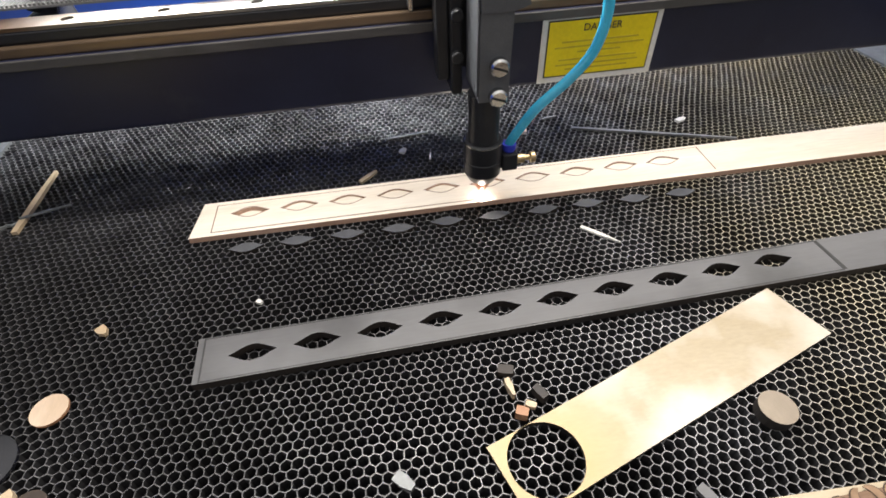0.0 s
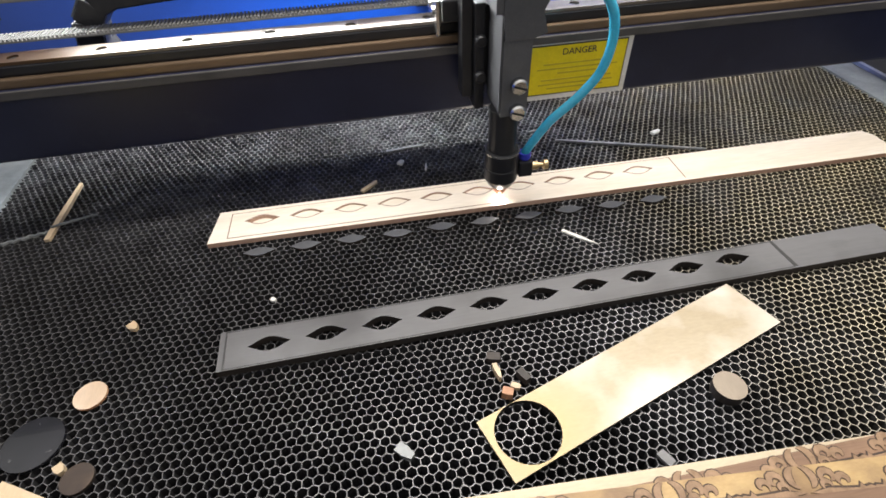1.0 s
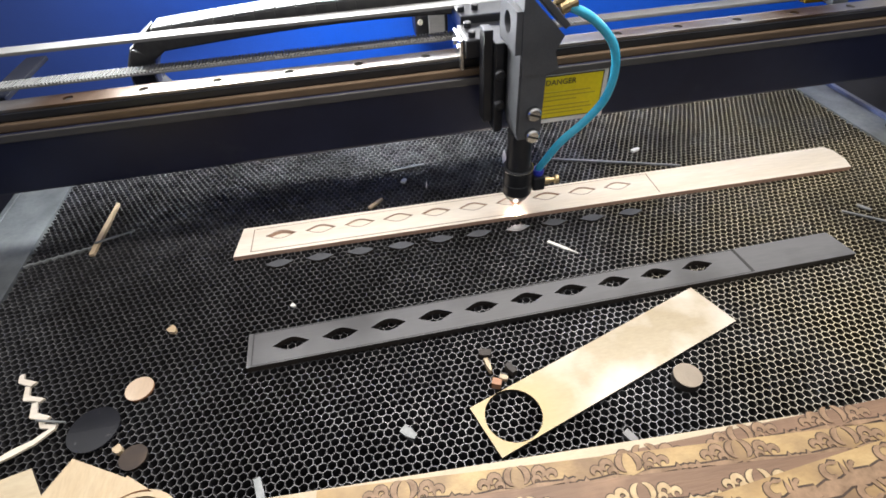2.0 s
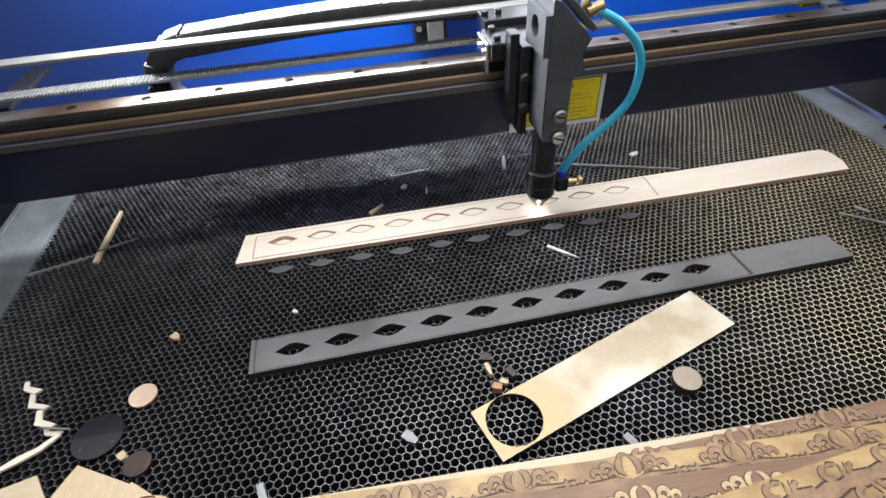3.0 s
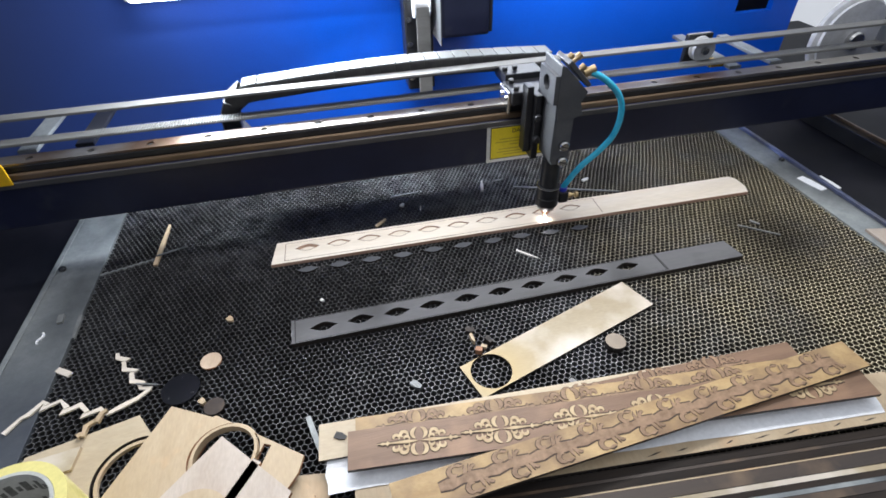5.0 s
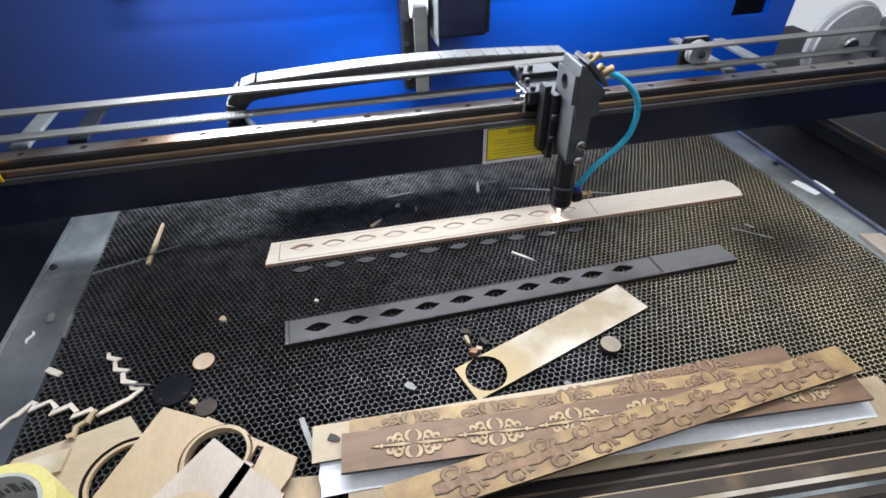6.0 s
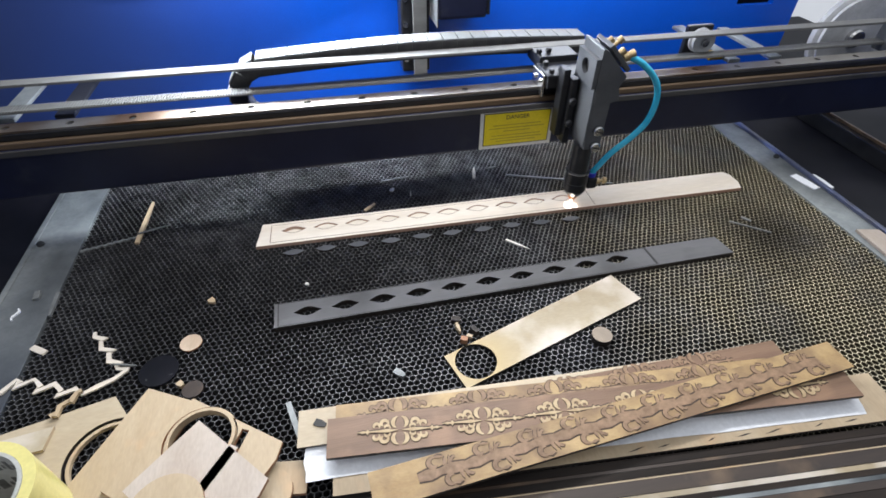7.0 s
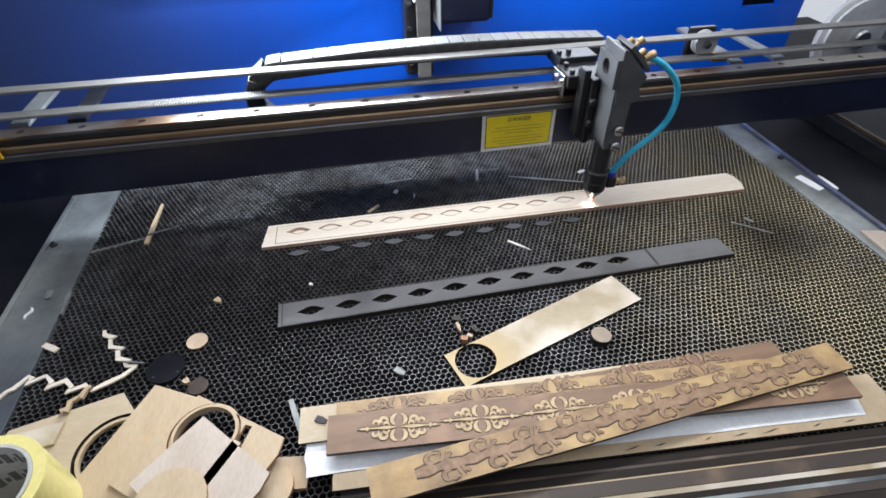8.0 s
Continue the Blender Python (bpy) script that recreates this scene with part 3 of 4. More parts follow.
    part("arm", block(0.045, 0.075, -0.045, 0.262, 0.5505, 0.566, 0.002), "head", t, "grey arm of the added fill lamp")
    part("shade", block(-0.22, 0.34, -0.062, 0.002, 0.5365, 0.5500, 0.003), "white", t, "white shade of the added fill lamp")


cabinet()


# ---- the gantry ----
def gantry():
    t = thing("gantry", (0, 0.01, 0.071), "black steel gantry beam with a linear rail", "gantry beam")
    b = block(-0.66, 0.765, -0.019, 0.045, 0.071, 0.1265, 0.0025)
    part("beam", b, "black", t)
    part("ledge", block(-0.66, 0.765, -0.0215, -0.0192, 0.1205, 0.1268, 0.0006), "dull", t, "dull grey upper lip of the beam")
    # rail with counterbored holes every 60 mm
    rail = part("rail", block(-0.66, 0.665, -0.0100, 0.0100, 0.1267, 0.1405, 0.0008), "tube", t, "dark oily rail sides")
    part("rail_edge", block(-0.66, 0.665, -0.0112, -0.0102, 0.1345, 0.1400, 0.0003), "tube", rail, "dark oily rail edge")
    loops = [[(-0.66, -0.0098), (0.665, -0.0098), (0.665, 0.0098), (-0.66, 0.0098)]] + [circle(0.06 * k, 0, 0.0040, 14) for k in range(-10, 12)]
    part("rail_top", slab(loops, 0.1407, 0.1430), "steel", rail, "bright steel rail top")
    for k in range(-10, 12):
        part("rail_bolt", turned([(0.0, 0.1409), (0.0038, 0.1409), (0.0034, 0.1418), (0.0, 0.1418)], (0.06 * k, 0, 0), n=12), "tube", rail)
    part("groove", block(-0.66, 0.665, -0.0165, -0.0115, 0.1267, 0.1335, 0.001), "rust", t, "golden-brown oily step beside the rail")
    # belt: smooth outer run above, toothed inner run below
    part("belt_upper", block(-0.70, 0.775, 0.041, 0.057, 0.1670, 0.1700, 0.0005), "belt", t, "grey drive belt, smooth side up")
    low = part("belt_lower", block(-0.70, 0.775, 0.041, 0.057, 0.1385, 0.1402, 0.0003), "belt", t, "grey drive belt, toothed side up")
    bm = bmesh.new()
    for k in range(490):
        x = -0.70 + 0.003 * k
        block(x, x + 0.0017, 0.0412, 0.0568, 0.14025, 0.1418, 0, bm)
    tagged(part("belt_teeth", bm, "belt", low), kind="stuff")
    # ends
    for x in (-0.445, -0.385):
        part("cross_bar", block(x - 0.010, x + 0.010, 0.046, 0.145, 0.1265, 0.1310, 0.001), "zinc" if x < -0.4 else "tube", t, "steel cross bar behind the beam")
    for x, y, r in ((0.405, 0.062, 0.016),):
        w = part("idler", turned([(0.004, -0.006), (r, -0.006), (r, -0.004), (r * 0.8, -0.003), (r * 0.8, 0.003), (r, 0.004), (r, 0.006), (0.004, 0.006)], (x, y, 0.154), "y", 28), "aluminium", t, "small belt idler")
        part("axle", turned([(0.0, -0.010), (0.005, -0.010), (0.005, 0.010), (0.0, 0.010)], (x, y, 0.154), "y", 14), "screw", w)
    part("idler_bracket", block(0.386, 0.424, 0.070, 0.078, 0.1265, 0.172, 0.002), "tube", t, "dark idler bracket")
    for x, y1 in ((0.455, 0.19), (0.52, 0.17)):
        part("cross_bar", block(x - 0.009, x + 0.009, 0.046, y1, 0.1265, 0.1315, 0.001, None), "zinc", t, "steel cross bar behind the beam")
    part("tag", block(0.425, 0.447, 0.060, 0.085, 0.1267, 0.1310, 0.001), "hazard", t, "small orange-yellow tag")
    wheel = part("drive_wheel", turned([(0.012, -0.008), (0.056, -0.008), (0.062, -0.004), (0.062, 0.004), (0.056, 0.008), (0.012, 0.008)], (0.690, 0.105, 0.130), "y", 40), "aluminium", t, "large silver drive wheel")
    smooth(wheel)
    part("rim", turned([(0.048, -0.013), (0.057, -0.013), (0.057, -0.0085), (0.048, -0.0085)], (0.690, 0.105, 0.130), "y", 40), "aluminium", wheel)
    part("hub", turned([(0.0, -0.022), (0.012, -0.022), (0.014, -0.019), (0.014, -0.0085), (0.0, -0.0085)], (0.690, 0.105, 0.130), "y", 20), "screw", wheel)
    part("motor_housing", block(0.755, 0.81, 0.120, 0.20, 0.071, 0.150, 0.006), "aluminium", t, "grey motor housing")
    part("pulley_bracket", block(0.690, 0.702, -0.005, 0.060, 0.1268, 0.182, 0.004), "head", t, "grey pulley bracket")
    part("pulley_axle", turned([(0.0, -0.03), (0.009, -0.03), (0.009, 0.0), (0.0, 0.0)], (0.735, 0.038, 0.154), "y", 16), "screw", t)
    part("tag", block(-0.452, -0.434, -0.0240, -0.0217, 0.1260, 0.1500, 0.001), "hazard", t, "small orange-brown tag")
    for x in (-0.30, 0.57):
        part("stud", turned([(0.0, 0.1268), (0.003, 0.1268), (0.003, 0.133), (0.002, 0.135), (0.0, 0.135)], (x, 0.025, 0), n=10), "screw", t)
    return t


GANTRY = gantry()


def danger_sign():
    t = thing("danger_sign", (0.1213, -0.0205, 0.0722), "yellow laser danger sign with a white border", "sign")
    x0, x1, z0, z1 = 0.0753, 0.1673, 0.0722, 0.1235
    part("plate", block(x0, x1, -0.0204, -0.0194, z0, z1), "white", t, "white plate")
    part("frame", block(x0 + 0.0042, x1 - 0.0042, -0.0207, -0.0204, z0 + 0.0042, z1 - 0.0042), "ink", t, "thin black frame line")
    part("panel", block(x0 + 0.0053, x1 - 0.0053, -0.0210, -0.0207, z0 + 0.0053, z1 - 0.0053), "yellow", t)
    m = Matrix.Translation(Vector((0.1213, -0.0212, 0.1105)) - t.location) @ Matrix.Rotation(radians(90), 4, "X")
    tagged(lettering("DANGER", 0.0074, m, "ink", t), "black lettering")
    for z, w in ((0.1025, 0.060), (0.0985, 0.070), (0.0945, 0.034), (0.0890, 0.062), (0.0850, 0.066), (0.0815, 0.05)):
        part("text_line", block(0.1213 - w / 2, 0.1213 + w / 2, -0.0212, -0.0210, z, z + 0.0013), "faint", t)


danger_sign()


def motor():
    t = thing("stepper_motor", (0.08, 0.22, 0.10), "black stepper motor on a bracket at the blue wall", "motor")
    part("bracket", block(0.018, 0.060, 0.215, 0.2495, 0.080, 0.262, 0.003), "tube", t, "dark steel bracket")
    part("body", block(0.062, 0.132, 0.165, 0.2495, 0.168, 0.236, 0.005), "black", t)
    part("end_cap", block(0.1323, 0.137, 0.168, 0.2465, 0.171, 0.233, 0.002), "tube", t)
    part("flange", block(0.0602, 0.0618, 0.160, 0.2495, 0.160, 0.246, 0.0005), "head", t)
    part("belt", block(0.032, 0.052, 0.193, 0.196, 0.08, 0.206, 0.001), "belt", t, "vertical grey drive belt")
    part("pulley", turned([(0.0, 0.030), (0.017, 0.030), (0.017, 0.0325), (0.013, 0.033), (0.013, 0.051), (0.017, 0.0515), (0.017, 0.053), (0.0, 0.053)], (0, 0.206, 0.206), "x", 24), "aluminium", t)
    for z in (0.10, 0.125, 0.15, 0.185, 0.215):
        part("bracket_bolt", turned([(0.0, -0.003), (0.004, -0.003), (0.004, 0.0), (0.0, 0.0)], (0.024, 0.2148, z), "y", 10), "screw", t)


motor()


# ---- the laser head, which travels along the beam ----
HX, HY, SPEED = 0.0227, -0.062, 0.0238
# how far the head as built is moved towards the operator and up
OUT, UP = -0.006, 0.003


def laser_head():
    t = thing("laser_head", (HX, HY, 0.0), "grey laser cutting head with a blue air hose", "laser head")
    X = HX

    def prism(points, y0, y1, r=0.0):
        bm = slab([[(X + a, b) for a, b in points]], 0, y1 - y0)
        bmesh.ops.transform(bm, matrix=Matrix.Translation((0, y1, 0)) @ Matrix.Rotation(radians(90), 4, "X"), verts=bm.verts)
        return bm
    upper = [(-0.0095, 0.172), (-0.0095, 0.2065), (-0.009, 0.208), (-0.004, 0.206), (0.023, 0.177), (0.017, 0.166), (0.021, 0.152), (0.012, 0.149), (-0.008, 0.149), (-0.0095, 0.165)]
    holder = part("mirror_block", prism(upper, -0.078, -0.034), "head", t, "angular grey mirror block with a round beam port")
    port = slab([[(-0.0775, 0.166), (-0.0345, 0.166), (-0.0345, 0.197), (-0.0775, 0.197)], circle(-0.055, 0.1835, 0.0082, 28)], 0.0097, 0.0146)
    bmesh.ops.transform(port, matrix=Matrix(((0, 0, -1, X), (1, 0, 0, 0), (0, 1, 0, 0), (0, 0, 0, 1))), verts=port.verts)
    part("port_plate", port, "head", holder, "grey plate with the round beam port")
    # thin black plate in place of the shade deep in the port
    part("port_shade", block(X - 0.00968, X - 0.0096, -0.065, -0.045, 0.1735, 0.1935), "rubber", holder, "black plate for the shade in the beam port")
    lower = [(-0.0085, 0.093), (-0.0085, 0.1488), (0.0118, 0.1488), (0.0112, 0.118), (0.0112, 0.093)]
    arm = part("clamp_block", prism(lower, -0.077, -0.038), "head", t, "grey clamp block")
    part("cover", block(X - 0.0100, X - 0.0087, -0.0765, -0.045, 0.097, 0.166, 0.0005), "head", arm, "pale grey side plate")
    for z in (0.117, 0.097):
        sc = part("thumb_screw", turned([(0.0, -0.0055), (0.0048, -0.0055), (0.0060, -0.0042), (0.0060, 0.0), (0.0, 0.0)], (X + 0.0035, -0.0772, z), "y", 20), "screw", t, "slotted bright steel screw")
        smooth(sc)
        part("slot", block(-0.0048, 0.0048, -0.0003, 0.0, -0.0007, 0.0007, 0, None, Matrix.Translation((X + 0.0035, -0.0827, z)) @ Matrix.Rotation(radians(20), 4, "Y")), "rubber", sc)
    C = (X - 0.001, HY, 0)
    smooth(part("tube", turned([(0.0, 0.056), (0.0112, 0.056), (0.0112, 0.0929), (0.0, 0.0929)], C, n=32), "tube", t))
    smooth(part("lens_holder", turned([(0.0, 0.0215), (0.0085, 0.0215), (0.0105, 0.0235), (0.0140, 0.0300), (0.0140, 0.0405), (0.0136, 0.0410), (0.0140, 0.0415), (0.0140, 0.0560), (0.0132, 0.0568), (0.0, 0.0568)], C, n=36), "tube", t, "knurled black lens holder"), 25)
    part("collar", turned([(0.0141, 0.0553), (0.0145, 0.0553), (0.0145, 0.0562), (0.0141, 0.0562)], C, n=36), "screw", t, "thin bright ring")
    smooth(part("nozzle", turned([(0.0, 0.0095), (0.0015, 0.0095), (0.0022, 0.0108), (0.0062, 0.0175), (0.0072, 0.0213), (0.0, 0.0213)], C, n=24), "copper", t, "copper nozzle tip"))
    part("spark", turned([(0.0, 0.0020), (0.0020, 0.0021), (0.0016, 0.0030), (0.0006, 0.0045), (0.0, 0.0046)], C, n=12), "spark", t, "white-hot cutting spark")
    air = part("air_block", block(X + 0.0125, X + 0.0240, HY - 0.008, HY + 0.006, 0.031, 0.045, 0.0015), "tube", t, "black air inlet block")
    part("needle", turned([(0.0, 0.0242), (0.0036, 0.0242), (0.0036, 0.0300), (0.0022, 0.0305), (0.0022, 0.0345), (0.0042, 0.0350), (0.0042, 0.0385), (0.0, 0.0385)], (X, HY - 0.002, 0.037), "x", 14), "brass", air, "small brass valve stem")
    part("push_ring", turned([(0.0, 0.0452), (0.0045, 0.0452), (0.0052, 0.0475), (0.0052, 0.0510), (0.0, 0.0510)], (X + 0.0185, HY - 0.001, 0), "z", 16), "fitting", air, "blue push-in ring")
    hose = [(0.0185, HY - 0.001, 0.0505), (0.022, -0.066, 0.060), (0.034, -0.069, 0.080), (0.054, -0.070, 0.099), (0.0685, -0.070, 0.118), (0.0730, -0.069, 0.143),
            (0.0670, -0.067, 0.164), (0.048, -0.064, 0.183), (0.029, -0.061, 0.1925)]
    smooth(part("air_hose", pipe([(X + a, b, c) for a, b, c in hose], 0.0036), "hose", t, "glossy blue plastic air hose"), 60)
    # adjusting screws on the slanted mirror plate
    tilt = Matrix.Translation((X + 0.0125, -0.056, 0.193)) @ Matrix.Rotation(radians(47), 4, "Y")
    part("mirror_plate", block(-0.019, 0.019, -0.017, 0.017, 0.0, 0.005, 0.001, None, tilt), "head", t, "slanted mirror plate")
    for u, v, h in ((-0.013, -0.010, 0.016), (-0.006, 0.012, 0.012), (0.004, -0.004, 0.013), (0.013, 0.010, 0.014)):
        bm = turned([(0.0, 0.005), (0.0022, 0.005), (0.0022, h - 0.005), (0.0037, h - 0.005), (0.0037, h), (0.0, h)], (u, v, 0), n=12)
        bmesh.ops.transform(bm, matrix=tilt, verts=bm.verts)
        part("adjuster", bm, "brass", t, "brass adjusting screw")
    bm = turned([(0.0, 0.0), (0.005, 0.0), (0.005, 0.006), (0.0042, 0.007), (0.0042, 0.013), (0.0, 0.013)], (0, 0, 0), n=14)
    bmesh.ops.transform(bm, matrix=Matrix.Translation((X + 0.024, -0.061, 0.1905)) @ Matrix.Rotation(radians(70), 4, "Y"), verts=bm.verts)
    part("hose_fitting", bm, "brass", t, "brass hose fitting")
    # carriage on the rail
    part("carriage_plate", block(X - 0.0200, X - 0.0125, -0.044, -0.0225, 0.084, 0.163, 0.001), "tube", t, "black carriage plate")
    part("mount_plate", block(X - 0.0285, X - 0.0205, -0.038, -0.0225, 0.092, 0.172, 0.001), "tube", t, "dark mounting plate")
    part("mount_arm", block(X - 0.0125, X + 0.006, -0.0375, -0.028, 0.10, 0.160, 0.001), "tube", t)
    for z in (0.138, 0.111):
        b = part("plate_bolt", turned([(0.0, -0.0045), (0.0035, -0.0045), (0.0042, -0.0035), (0.0042, 0.0), (0.0, 0.0)], (X - 0.0163, -0.0442, z), "y", 16), "tube", t, "black socket bolt")
        part("socket", turned([(0.0, -0.00465), (0.0018, -0.00465), (0.0018, -0.0045), (0.0, -0.0045)], (X - 0.0163, -0.0442, z), "y", 6), "rubber", b)
    part("slider", block(X - 0.040, X + 0.022, -0.0225, 0.0165, 0.1445, 0.160, 0.0015), "tube", t, "dark rail slider")
    part("wiper", block(X - 0.0435, X - 0.0403, -0.0165, 0.0165, 0.1325, 0.158, 0.0008), "screw", t, "bright slider end cap")
    part("belt_clamp", block(X - 0.036, X + 0.012, 0.0168, 0.060, 0.152, 0.1665, 0.0015), "tube", t, "dark belt clamp")
    for dx, dy, z in ((-0.046, -0.010, 0.150), (-0.046, 0.006, 0.150)):
        part("wiper_screw", turned([(0.0, -0.002), (0.0028, -0.002), (0.0028, 0.0), (0.0, 0.0)], (X - 0.0436, dy, z), "x", 10), "screw", t)
    for dx, dy in ((-0.033, -0.014), (-0.021, -0.012), (-0.032, 0.008), (-0.033, 0.030), (-0.020, 0.032)):
        z = 0.160 if dy < 0.0168 else 0.1665
        part("cap_screw", turned([(0.0, z + 0.0001), (0.0034, z + 0.0001), (0.0034, z + 0.0042), (0.0024, z + 0.005), (0.0, z + 0.005)], (X + dx, dy, 0), n=12), "tube", t, "dark cap screw")
    part("chain_arm", block(X - 0.006, X + 0.050, 0.0675, 0.101, 0.1435, 0.1465, 0.001), "tube", t, "dark chain bracket")
    part("chain_post", block(X - 0.006, X + 0.004, 0.0605, 0.0670, 0.1435, 0.1560, 0.0005), "tube", t)
    return t


HEAD = laser_head()

LINK, ROLL, LOW = 0.0185, 0.0370, 0.0880


def chain_at(s, t):
    """A point and a slope of the drag chain s metres from the head's end, t seconds into the shot."""
    xa = HX + SPEED * t + 0.044
    bend = -0.154 - 0.5 * SPEED * (8.0 - t)
    run = xa - bend
    top = LOW + 2 * ROLL
    if s < run:
        u = s / run
        bow = 0.007 * math.sin(math.pi * u)
        return xa - s, top + bow, math.degrees(math.atan(0.007 * math.pi / run * math.cos(math.pi * u)))
    a = (s - run) / ROLL
    if a < math.pi:
        return bend - ROLL * math.sin(a), LOW + ROLL + ROLL * math.cos(a), -math.degrees(a)
    return bend + ROLL * (a - math.pi), LOW, -180.0


def drag_chain():
    t = thing("drag_chain", (0, 0.077, 0.1265), "dusty black cable drag chain behind the beam", "drag chain")
    links = []
    body = cover = None
    for k in range(42):
        if body is None:
            bm = bmesh.new()
            for y in (-0.014, 0.011):
                block(-0.0105, 0.0088, y, y + 0.003, -0.0120, 0.0085, 0.0015, bm)
            block(-0.009, 0.009, -0.0108, 0.0108, -0.0120, -0.0105, 0, bm)
            ln = part("link", bm, "chain", t)
            ln.data.transform(Matrix.Translation(t.location))
            cv = part("cover", block(-0.0088, 0.0088, -0.0135, 0.0135, 0.0086, 0.0098, 0.0003), "pale_cover", ln, "grey link cover, paled for the lamp's reflection")
            cv.data.transform(Matrix.Translation(t.location))
            body, cover = ln.data, cv.data
        else:
            ln = new("link", body)
            ln.parent = t
            cv = new("cover", cover)
            cv.parent = ln
            tagged(cv, "grey link cover, paled for the lamp's reflection")
        links.append(ln)
    return t, links


CHAIN, LINKS = drag_chain()


# ---- things on the bed ----
def white_strip():
    t = thing("birch_strip", (0.115, -0.055, 0.0), "pale birch strip with diamond pieces being laser cut", "wood strip")
    z0, z1 = 0.0003, 0.0048
    outline = [(-0.2025, -0.0700), (0.4325, -0.0765), (0.4375, -0.0620), (0.4370, -0.0450), (0.4310, -0.0365), (-0.1965, -0.0297)]

    def spot(k):
        return -0.1595 + 0.0382 * k, -0.0465 - 0.0004 * k
    holes = [lozenge(*spot(k), 0.0137, 0.0056, -0.6) for k in range(10)]
    ob = part("strip", slab([outline] + holes, z0, z1), "birch", t)
    paint_sides(ob, "strip_edge")
    for k in range(10):
        cx, cy = spot(k)
        part("scorch_mark", slab([lozenge(cx, cy, 0.0150, 0.0063, -0.6), lozenge(cx, cy, 0.0139, 0.0058, -0.6)], z1 + 0.00005, z1 + 0.0002), "scorch", t, "brown scorched rim")
        # the first piece has dropped deepest into the honeycomb
        drop = 0.0034 if k == 0 else 0.0006 + 0.0003 * ((k * 5) % 3)
        pc = part("cut_piece", slab([lozenge(cx, cy - 0.0001, 0.0133, 0.0053, -0.6)], z0 - drop * 0.02, z1 - drop), "birch", t, "cut diamond piece still in place")
        paint_sides(pc, "burnt")
    for x0, ya, yb in ((-0.1860, -0.0665, -0.0340), (0.2215, -0.0705, -0.0370)):
        part("cut_line", slab([[(x0 - 0.001, ya), (x0 - 0.0003, ya), (x0 + 0.0007, yb), (x0, yb)]], z1 + 0.00005, z1 + 0.0002), "scorch", t)
    global FRESH
    FRESH = part("fresh_cut_line", block(-0.19 + t.location.x, t.location.x, -0.0003 + t.location.y, 0.0003 + t.location.y, z1 + 0.00021, z1 + 0.0003), "scorch", t, "thin fresh scorched cut line")
    part("cut_line", slab([[(-0.187, -0.0665), (0.0240, -0.0690), (0.0240, -0.0684), (-0.187, -0.0659)]], z1 + 0.00005, z1 + 0.0002), "scorch", t)
    part("cut_line", slab([[(-0.186, -0.0343), (0.2215, -0.0374), (0.2215, -0.0371), (-0.186, -0.0340)]], z1 + 0.00005, z1 + 0.0002), "scorch", t)
    # dark diamond pieces left on the bed in a row from an earlier cut
    rnd = random.Random(7)
    for k in range(10):
        cx, cy = -0.1600 + 0.0378 * k, -0.0832 - 0.0006 * k
        pc = single("diamond_piece", slab([lozenge(cx + rnd.uniform(-0.001, 0.001), cy + rnd.uniform(-0.0008, 0.0008), 0.0132, 0.0050, rnd.uniform(-4, 3))], -0.0016, 0.0014), "head",
                    "dark grey diamond cut-out piece on the honeycomb", "cut piece", "diamond pieces on the bed")
        paint_sides(pc, "burnt")


white_strip()


def dark_strip():
    t = thing("dark_strip", (0.08, -0.18, 0.0), "dark grey strip with ten diamond cut-outs", "board strip")
    ang = 0.95
    outline = [(-0.1778, -0.2003), (0.3382, -0.1925), (0.3328, -0.1627), (-0.1785, -0.1680)]
    holes = [lozenge(-0.1452 + 0.0383 * k, -0.1836 + 0.00085 * k, 0.0143, 0.0060, ang) for k in range(10)]
    ob = part("strip", slab([outline] + holes, 0.0004, 0.0060), "slate", t)
    paint_sides(ob, "burnt")
    for loop in ([(-0.1745, -0.2000), (-0.1735, -0.2000), (-0.1740, -0.1682), (-0.1750, -0.1682)], [(-0.174, -0.1692), (0.24, -0.1650), (0.24, -0.1643), (-0.174, -0.1685)],
                 [(0.2395, -0.1925), (0.2425, -0.1925), (0.2405, -0.1645), (0.2380, -0.1645)], [(-0.174, -0.1995), (0.24, -0.1930), (0.24, -0.1924), (-0.174, -0.1989)]):
        part("cut_line", slab([loop], 0.00605, 0.0062), "ink", t, "black engraved line")


dark_strip()


def ring_board():
    t = thing("plywood_offcut", (0.09, -0.25, 0.0), "cream plywood offcut with a round hole", "plywood offcut")
    ob = part("board", slab([[(-0.0213, -0.2655), (-0.0087, -0.3040), (0.1980, -0.2355), (0.1828, -0.1960)], circle(0.0068, -0.2768, 0.0197, 48)], 0.0004, 0.0036), "smoked", t)
    paint_sides(ob, "burnt")


ring_board()


def coin(name, x, y, r, h, face, rim, label, tilt=0):
    ob = single(name, turned([(0.0, 0.0004), (r, 0.0004), (r, h), (0.0, h)], (x, y, 0), n=36), face, label, "disc", "loose discs on the bed")
    paint_sides(ob, rim)
    return ob


coin("plywood_disc", -0.2563, -0.1985, 0.0100, 0.0022, "peach", "edge", "small pinkish plywood disc on the honeycomb")
coin("plywood_disc", 0.1342, -0.2745, 0.0098, 0.0075, "dun", "burnt", "thick dull brown plywood disc with burnt rim")
coin("acrylic_disc", -0.2800, -0.2265, 0.0172, 0.0025, "smoke", "smoke", "large glossy black acrylic disc")
coin("wooden_disc", -0.2470, -0.2535, 0.0090, 0.0025, "umber", "burnt", "small dark brown wooden disc by the pile")


def stick(x0, y0, x1, y1, w, h, material, label, name="wood_splinter", z=0.0003, taper=0.6):
    d = Vector((x1 - x0, y1 - y0))
    n = Vector((-d.y, d.x)).normalized() * w / 2
